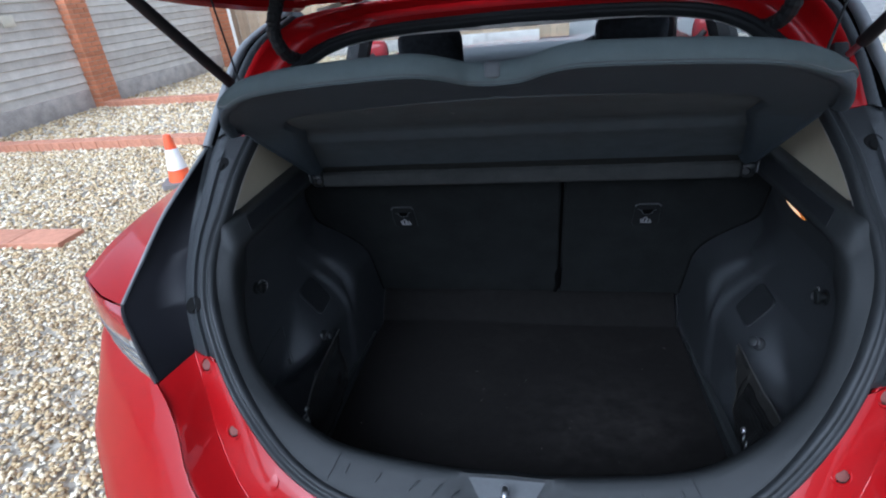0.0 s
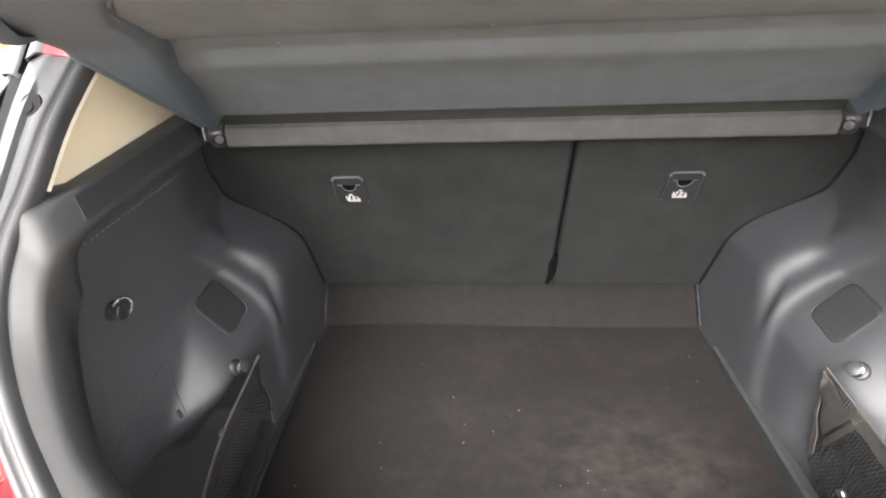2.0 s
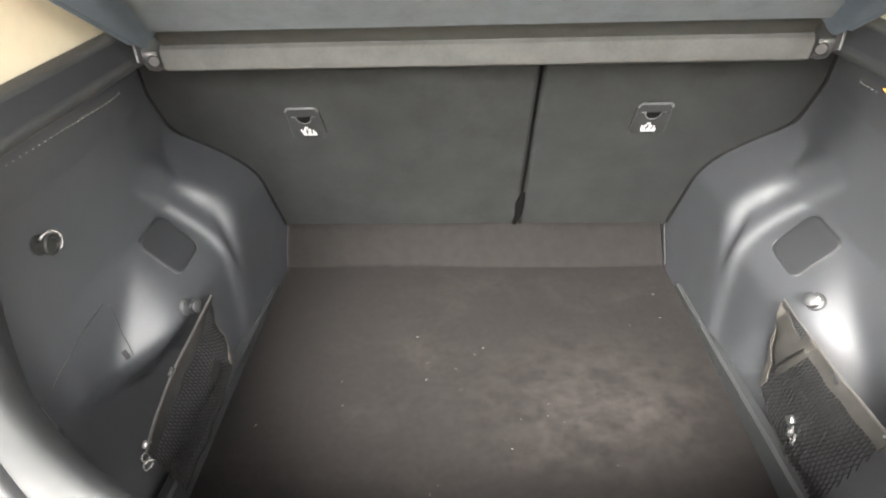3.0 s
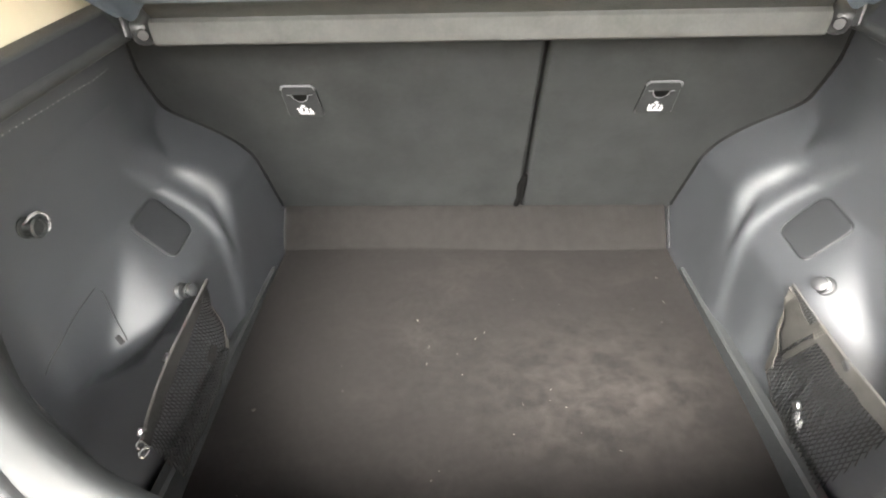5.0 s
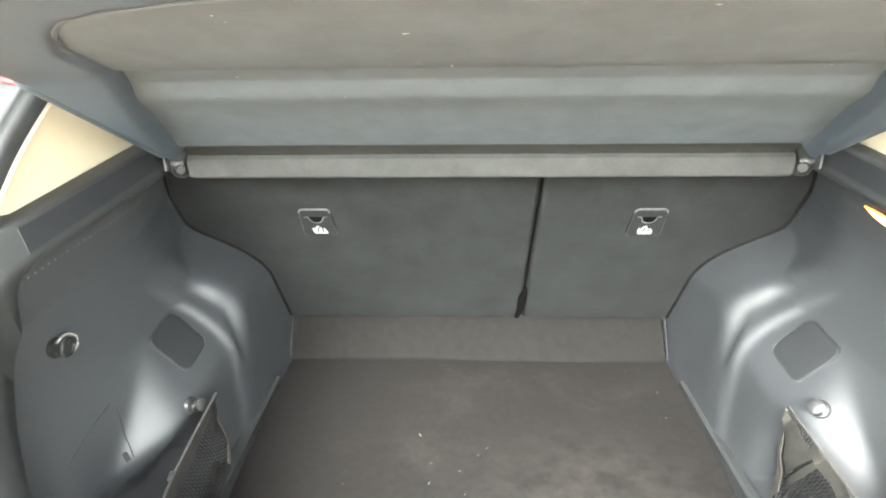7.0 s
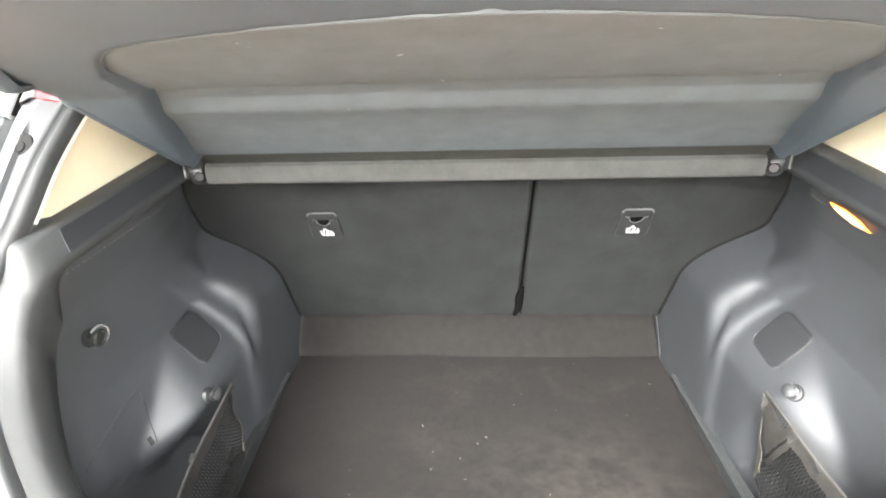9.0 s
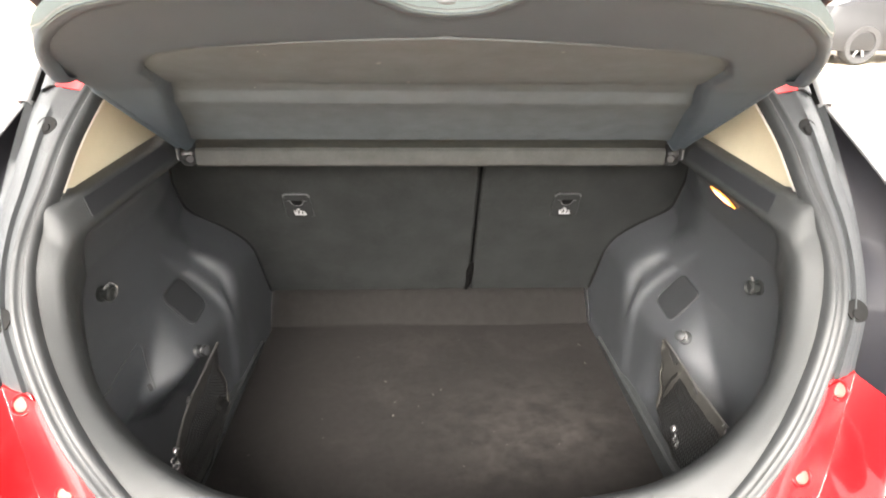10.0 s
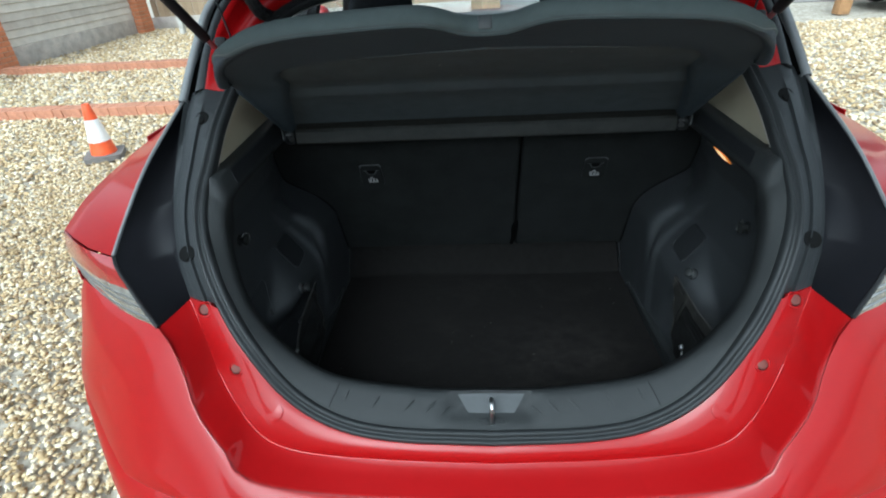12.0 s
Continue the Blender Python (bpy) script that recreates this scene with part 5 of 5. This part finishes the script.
PIPING = material("grey_piped_cord", (0.042, 0.040, 0.038), 0.6, 0, 0.2, 90)
GREY_BAND = material("mid_grey_woven_band", (0.028, 0.027, 0.025), 0.75, 0, 0.25, 60, 0.5, 1200)
PALE_BAND = material("pale_grey_woven_band", (0.065, 0.061, 0.055), 0.75, 0, 0.25, 60, 0.5, 1200)
for woven in (NET, BAND, GREY_BAND, PALE_BAND):
    cloth(woven)
cargo_net("black luggage net slung from a shiny stud over a pocket", [(-0.427, 0.419, 0.757), (-0.425, 0.34, 0.753), (-0.421, 0.265, 0.752), (-0.405, 0.19, 0.760), (-0.385, 0.135, 0.772)],
          [(-0.434, 0.414, 0.735), (-0.432, 0.411, 0.693), (-0.418, 0.397, 0.652), (-0.416, 0.36, 0.622), (-0.408, 0.27, 0.622), (-0.405, 0.17, 0.625)], (0.007, 0, 0),
          (("cord_band", BAND, "black woven band along the cord", 0.0, 1.0, -0.01, 0.13), ("edge_band", PALE_BAND, "pale grey woven edge band", 0.10, 0.34, 0.90, 1.0),
           ("mesh_patch", BAND, "doubled patch of net", 0.36, 0.46, 0.52, 0.66)), ((-0.424, 0.268, 0.752),), (((-0.392, 0.148, 0.770), 0.85),))
cargo_net("black luggage net with pale bands hung below the lamp", [(0.447, 0.389, 0.777), (0.445, 0.32, 0.778), (0.443, 0.25, 0.780), (0.443, 0.20, 0.785), (0.441, 0.150, 0.790)],
          [(0.448, 0.386, 0.75), (0.452, 0.378, 0.70), (0.455, 0.367, 0.648), (0.450, 0.345, 0.617), (0.443, 0.26, 0.607), (0.440, 0.17, 0.612)], (-0.006, 0, 0),
          (("cord_band", GREY_BAND, "grey woven band along the cord", 0.30, 1.0, -0.01, 0.12), ("edge_band", PALE_BAND, "pale woven edge band", 0.05, 0.42, 0.80, 1.0), ("gather", PALE_BAND, "pale gathered band at the stud", 0.0, 0.075, 0.15, 1.0),
           ("cord_tab", PALE_BAND, "pale tab on the cord", 0.33, 0.40, -0.02, 0.13), ("strap", GREY_BAND, "grey strap down to the hook", 0.385, 0.425, 0.10, 0.62), ("folded_net", GREY_BAND, "doubled fold of net", 0.07, 0.36, 0.12, 0.66)), ((0.442, 0.245, 0.777),), (((0.434, 0.262, 0.668), 1.0), ((0.441, 0.158, 0.788), 0.6)))
tab = tagged(box("seat_clip", (0.022, 0.008, 0.006), Matrix.Translation((0.452, 0.797, 0.634)) @ pose(0, 0, 0, 0, -8, 0), STEEL, bevel=0.002), "small bright metal clip at the seat foot", "clip")

# pale lint and crumbs on the mat and the shelf lining
rng = random.Random(11)
vs, fs = [], []
for k in range(66):
    if k < 54:
        p = Vector((rng.uniform(-0.38, 0.38), rng.uniform(0.08, 0.71), 0.5642))
    else:
        x, r = rng.uniform(-0.34, 0.34), rng.uniform(0.08, 0.45)
        p = HINGE @ Vector((x, -r, panel_height(r) - 0.0015))
    r = rng.uniform(0.0003, 0.0010)
    a0 = rng.uniform(0, 6)
    long = rng.choice((1.6, 1.6, 1.6, 5.0))
    i = len(vs)
    for q in range(5):
        vs.append(p + Vector((r * long * math.cos(q * 1.257) * math.cos(a0) - 0.6 * r * math.sin(q * 1.257) * math.sin(a0), r * long * math.cos(q * 1.257) * math.sin(a0) + 0.6 * r * math.sin(q * 1.257) * math.cos(a0), 0)))
    vs.append(p + Vector((0, 0, r * 0.8 if k < 54 else -r * 0.8)))
    for q in range(5):
        fs.append((i + q, i + (q + 1) % 5, i + 5))
tagged(link_mesh("lint", vs, fs, LINT, smooth=False), "pale lint specks on the boot carpet", "lint", kind="stuff")

# ---- the yard round the car ----
def brick_mesh(l, w, h):
    bm = add_box(bmesh.new(), (l, w, h), Matrix(), 0.004, 1)
    me = bpy.data.meshes.new("brick")
    bm.to_mesh(me)
    bm.free()
    return me


def piece(name, me, m, parent):
    ob = new(name, me)
    ob.parent = parent
    ob.matrix_basis = m
    return ob


PILLAR_BRICK = brick_mesh(0.215, 0.1025, 0.065)
PILLAR_BRICK.materials.append(BRICK)
FENCE_X = -7.75


def brick_pillar(x, y, rows=25):
    p = thing("brick_pillar", "square red brick fence pillar", "pillar", "brick pillars")
    box("mortar_core", (0.425, 0.425, rows * 0.075), Matrix.Translation((x, y, rows * 0.0375)), MORTAR, p, bevel=0)
    for r in range(rows):
        base = Matrix.Translation((x, y, 0.0375 + r * 0.075)) @ pose(0, 0, 0, 0, 0, 90 * (r % 2))
        for ox, oy, turn in ((-0.112, -0.168, 0), (0.112, -0.168, 0), (-0.112, 0.168, 0), (0.112, 0.168, 0), (-0.168, 0, 90), (0.168, 0, 90)):
            piece("brick", PILLAR_BRICK, base @ Matrix.Translation((ox, oy, 0)) @ pose(0, 0, 0, 0, 0, turn), p)
    return p


for y in (3.55, 7.8, 12.1):
    brick_pillar(FENCE_X - 0.02, y, 25)


def board_fence(y0, y1):
    f = thing("fence_panel", "weathered grey horizontal board fence panel on a concrete base board", "fence", "fence panels")
    box("base_board", (0.06, y1 - y0, 0.32), Matrix.Translation((FENCE_X, (y0 + y1) / 2, 0.15)), GRAVEL_BOARD, f, "concrete base board", bevel=0.006)
    rng = random.Random(int(y0 * 10))
    for k in range(12):
        z = 0.32 + 0.128 * k
        m = Matrix.Translation((FENCE_X + 0.02, (y0 + y1) / 2, z + 0.07)) @ pose(0, 0, 0, rng.uniform(-0.25, 0.25), -12, 0)
        b = add_box(bmesh.new(), (0.022, y1 - y0, 0.152), m, 0.004, 1)
        part("board", b, BOARD, f)
    return f


for y0, y1 in ((-4.2, -0.5), (-0.5, 3.33), (3.77, 7.58), (8.02, 11.88)):
    board_fence(y0, y1)

plaque = tagged(box("plaque", (0.012, 0.22, 0.16), Matrix.Translation((FENCE_X + 0.055, 6.58, 1.49)), CREAM, bevel=0.003), "small pale yellow plaque fixed to the board fence", "plaque")

# far fence of upright brown boards with a concrete post
far = thing("board_fence", "tall brown upright board fence at the end of the yard", "fence")
UP = brick_mesh(0.14, 0.02, 1.9)
UP.materials.append(BROWN_BOARD)
for k in range(58):
    piece("board", UP, Matrix.Translation((-7.65 + 0.145 * k, 12.75 + 0.012 * (k % 2), 1.0)), far)
box("base_board", (8.4, 0.05, 0.25), Matrix.Translation((-4.2, 12.72, 0.12)), GRAVEL_BOARD, far)
box("post", (0.11, 0.11, 0.50), Matrix.Translation((-6.42, 11.45, 0.25)), CONCRETE, thing("concrete_post", "short pale concrete post in the gravel", "post"), bevel=0.01)
wall = tagged(box("wall_north", (30, 0.25, 2.4), Matrix.Translation((10, 19, 1.2)), CREAM, bevel=0.01), "cream plastered boundary wall", "wall", kind="structure")
tagged(box("road", (40, 6, 0.04), Matrix.Translation((18, 14.5, -0.01)), TARMAC, bevel=0.005), "pale worn tarmac lane", "road", kind="structure")

# brick edgings across the gravel
SOLDIER = brick_mesh(0.1045, 0.20, 0.10)
SOLDIER.materials.append(KERB)
for y, x0, x1 in ((4.96, -7.6, -1.9), (7.62, -7.5, -1.9)):
    k = thing("brick_edging", "low red brick edging row across the gravel", "edging", "brick edgings")
    box("mortar_bed", (x1 - x0, 0.17, 0.07), Matrix.Translation(((x0 + x1) / 2, y, 0.045)), MORTAR, k, bevel=0)
    for i in range(int((x1 - x0) / 0.108)):
        piece("brick", SOLDIER, Matrix.Translation((x0 + 0.054 + i * 0.108, y + 0.004 * math.sin(i * 2.1), 0.045 + 0.003 * math.sin(i * 1.3))), k)
SLAB = brick_mesh(0.44, 0.25, 0.05)
SLAB.materials.append(KERB)
ed = thing("paver_row", "short row of flat pinkish concrete pavers in the gravel", "pavers")
for i in range(8):
    piece("paver", SLAB, Matrix.Translation((-3.61 - i * 0.448, 2.38, 0.012)) @ pose(0, 0, 0, 0, 0, random.uniform(-1, 1)), ed)

# traffic cone
CX, CY = -3.25, 3.54
cone = thing("traffic_cone", "orange and white traffic cone on a grey rubber base", "traffic cone")
part("base", add_prism(bmesh.new(), rounded(0.30, 0.30, 0.05), 0.045, Matrix.Translation((CX, CY, 0)) @ pose(0, 0, 0, 0, 0, 25)), CONE_BASE, cone, "grey rubber base")


def cone_r(z):
    return 0.103 - (z - 0.045) * 0.176


CM = Matrix.Translation((CX, CY, 0))
lathe("body", [(cone_r(z), z) for z in (0.045, 0.12, 0.30, 0.42, 0.463)] + [(0.024, 0.468), (0.018, 0.45)], CM, CONE_RED, cone, "orange plastic cone")
lathe("white_sleeve", [(cone_r(z) + 0.0025, z) for z in (0.155, 0.16, 0.335, 0.34)], CM, CONE_WHITE, cone, "white reflective sleeve")

# timber edge and dark car by the lane
tp = thing("timber_post", "stout orange-brown timber post", "post")
part("post", add_box(bmesh.new(), (0.2, 0.2, 1.3), Matrix.Translation((6.5, 9.6, 0.65)), 0.015), TIMBER, tp)
part("rail", add_box(bmesh.new(), (3.0, 0.07, 0.2), Matrix.Translation((8.1, 9.75, 0.3)), 0.01), TIMBER, tp)
lw = thing("low_wall", "low pale concrete wall beside the lane", "wall")
part("wall", add_box(bmesh.new(), (9, 0.2, 0.55), Matrix.Translation((11.2, 11.9, 0.27)), 0.01), CONCRETE, lw)


def dark_car(x, y):
    c = thing("parked_car", "black parked car with dark alloy wheels, seen from the side", "car")
    prof = [(0.0, 0.45), (0.03, 0.8), (0.12, 0.98), (0.35, 1.05), (0.75, 1.42), (1.3, 1.56), (2.3, 1.55), (3.0, 1.12), (3.9, 0.98), (4.25, 0.8), (4.3, 0.4), (4.2, 0.25), (0.08, 0.25)]
    body = []
    for f, dy in ((0.94, 0.0), (1.0, 0.06), (1.0, 1.7), (0.94, 1.76)):
        body.append([Vector((x + 2.15 + (px - 2.15) * f, y + dy + (0.16 if pz > 1.1 and dy < 0.5 else (-0.16 if pz > 1.1 else 0)), pz * (1 if f == 1 else 0.985))) for px, pz in prof])
    bm = bmesh.new()
    rings = [[bm.verts.new(v) for v in r] for r in body]
    n = len(prof)
    for p, q in zip(rings, rings[1:]):
        for k in range(n):
            bm.faces.new((p[k], p[(k + 1) % n], q[(k + 1) % n], q[k]))
    bm.faces.new(rings[0])
    bm.faces.new(rings[-1][::-1])
    part("body", bm, BLACK_CAR, c, "glossy black car body", angle=35)
    bm = bmesh.new()
    v = [bm.verts.new((x + px, y + py, pz)) for px, py, pz in ((0.55, 0.005, 1.08), (0.85, 0.10, 1.40), (2.25, 0.10, 1.45), (2.9, 0.005, 1.08))]
    bm.faces.new(v)
    w = part("side_window", bm, TINT, c, "dark side window", smooth=False)
    s = w.modifiers.new("thickness", "SOLIDIFY")
    s.thickness = 0.02
    for wx in (0.82, 3.4):
        for wy in (0.09, 1.67):
            m = Matrix.Translation((x + wx, y + wy, 0.34)) @ pose(0, 0, 0, 90 if wy < 1 else -90)
            ty = lathe("wheel", [(0.21, -0.1), (0.30, -0.1), (0.34, -0.07), (0.34, 0.07), (0.31, 0.11), (0.23, 0.10), (0.21, 0.06)], m, TYRE, c, "tyre on a dark alloy wheel", sides=32)
            lathe("rim", [(0.235, 0.09), (0.225, 0.10), (0.2, 0.05), (0.19, -0.05), (0, -0.05)], m, DARK, ty, sides=32)
            bm = bmesh.new()
            for k in range(7):
                add_box(bm, (0.045, 0.2, 0.03), m @ pose(0, 0, 0, 0, 0, 360 * k / 7) @ Matrix.Translation((0, 0.12, 0.07)), 0.008, 1)
            part("spokes", bm, ALLOY, ty)
    return c


dark_car(7.15, 9.3)

# unseen wall, added behind the open tailgate to darken reflections and close the yard
tagged(box("unseen_wall_south", (7.5, 0.25, 3.0), Matrix.Translation((0.2, -6.4, 1.5)), UNSEEN_WALL, bevel=0.01), "plain wall added out of view to darken reflections", "wall", kind="structure")


def hedge(x, y, z, w, h, seed):
    """A leafy bush: a few stems and a loose crown of small leaves."""
    g = thing("hedge", "yellow-green leafy hedge at the edge of the yard", "hedge")
    rng = random.Random(seed)
    bm = bmesh.new()
    for k in range(7):
        bx = x + rng.uniform(-w, w) * 0.4
        add_tube(bm, [(bx, y, 0), (bx + rng.uniform(-0.1, 0.1), y, z * 0.6), (bx + rng.uniform(-0.3, 0.3), y, z + h * 0.3)], [0.03, 0.02, 0.008], 6)
    part("stems", bm, TIMBER, g)
    vs, fs = [], []
    for k in range(2600):
        c = Vector((x + rng.gauss(0, 0.45) * w * 0.55, y + rng.gauss(0, 0.25), z + rng.gauss(0, 0.4) * h * 0.6))
        a = Vector((rng.gauss(0, 1), rng.gauss(0, 1), rng.gauss(0, 1))).normalized()
        b = a.cross(Vector((rng.gauss(0, 1), rng.gauss(0, 1), rng.gauss(0, 1)))).normalized()
        r = rng.uniform(0.025, 0.055)
        i = len(vs)
        vs += [c - a * r, c + b * r * 0.5, c + a * r, c - b * r * 0.5]
        fs.append((i, i + 1, i + 2, i + 3))
    link_mesh("leaves", vs, fs, GREEN, g, smooth=False)


hedge(6.2, 14.0, 1.25, 2.2, 1.5, 5)
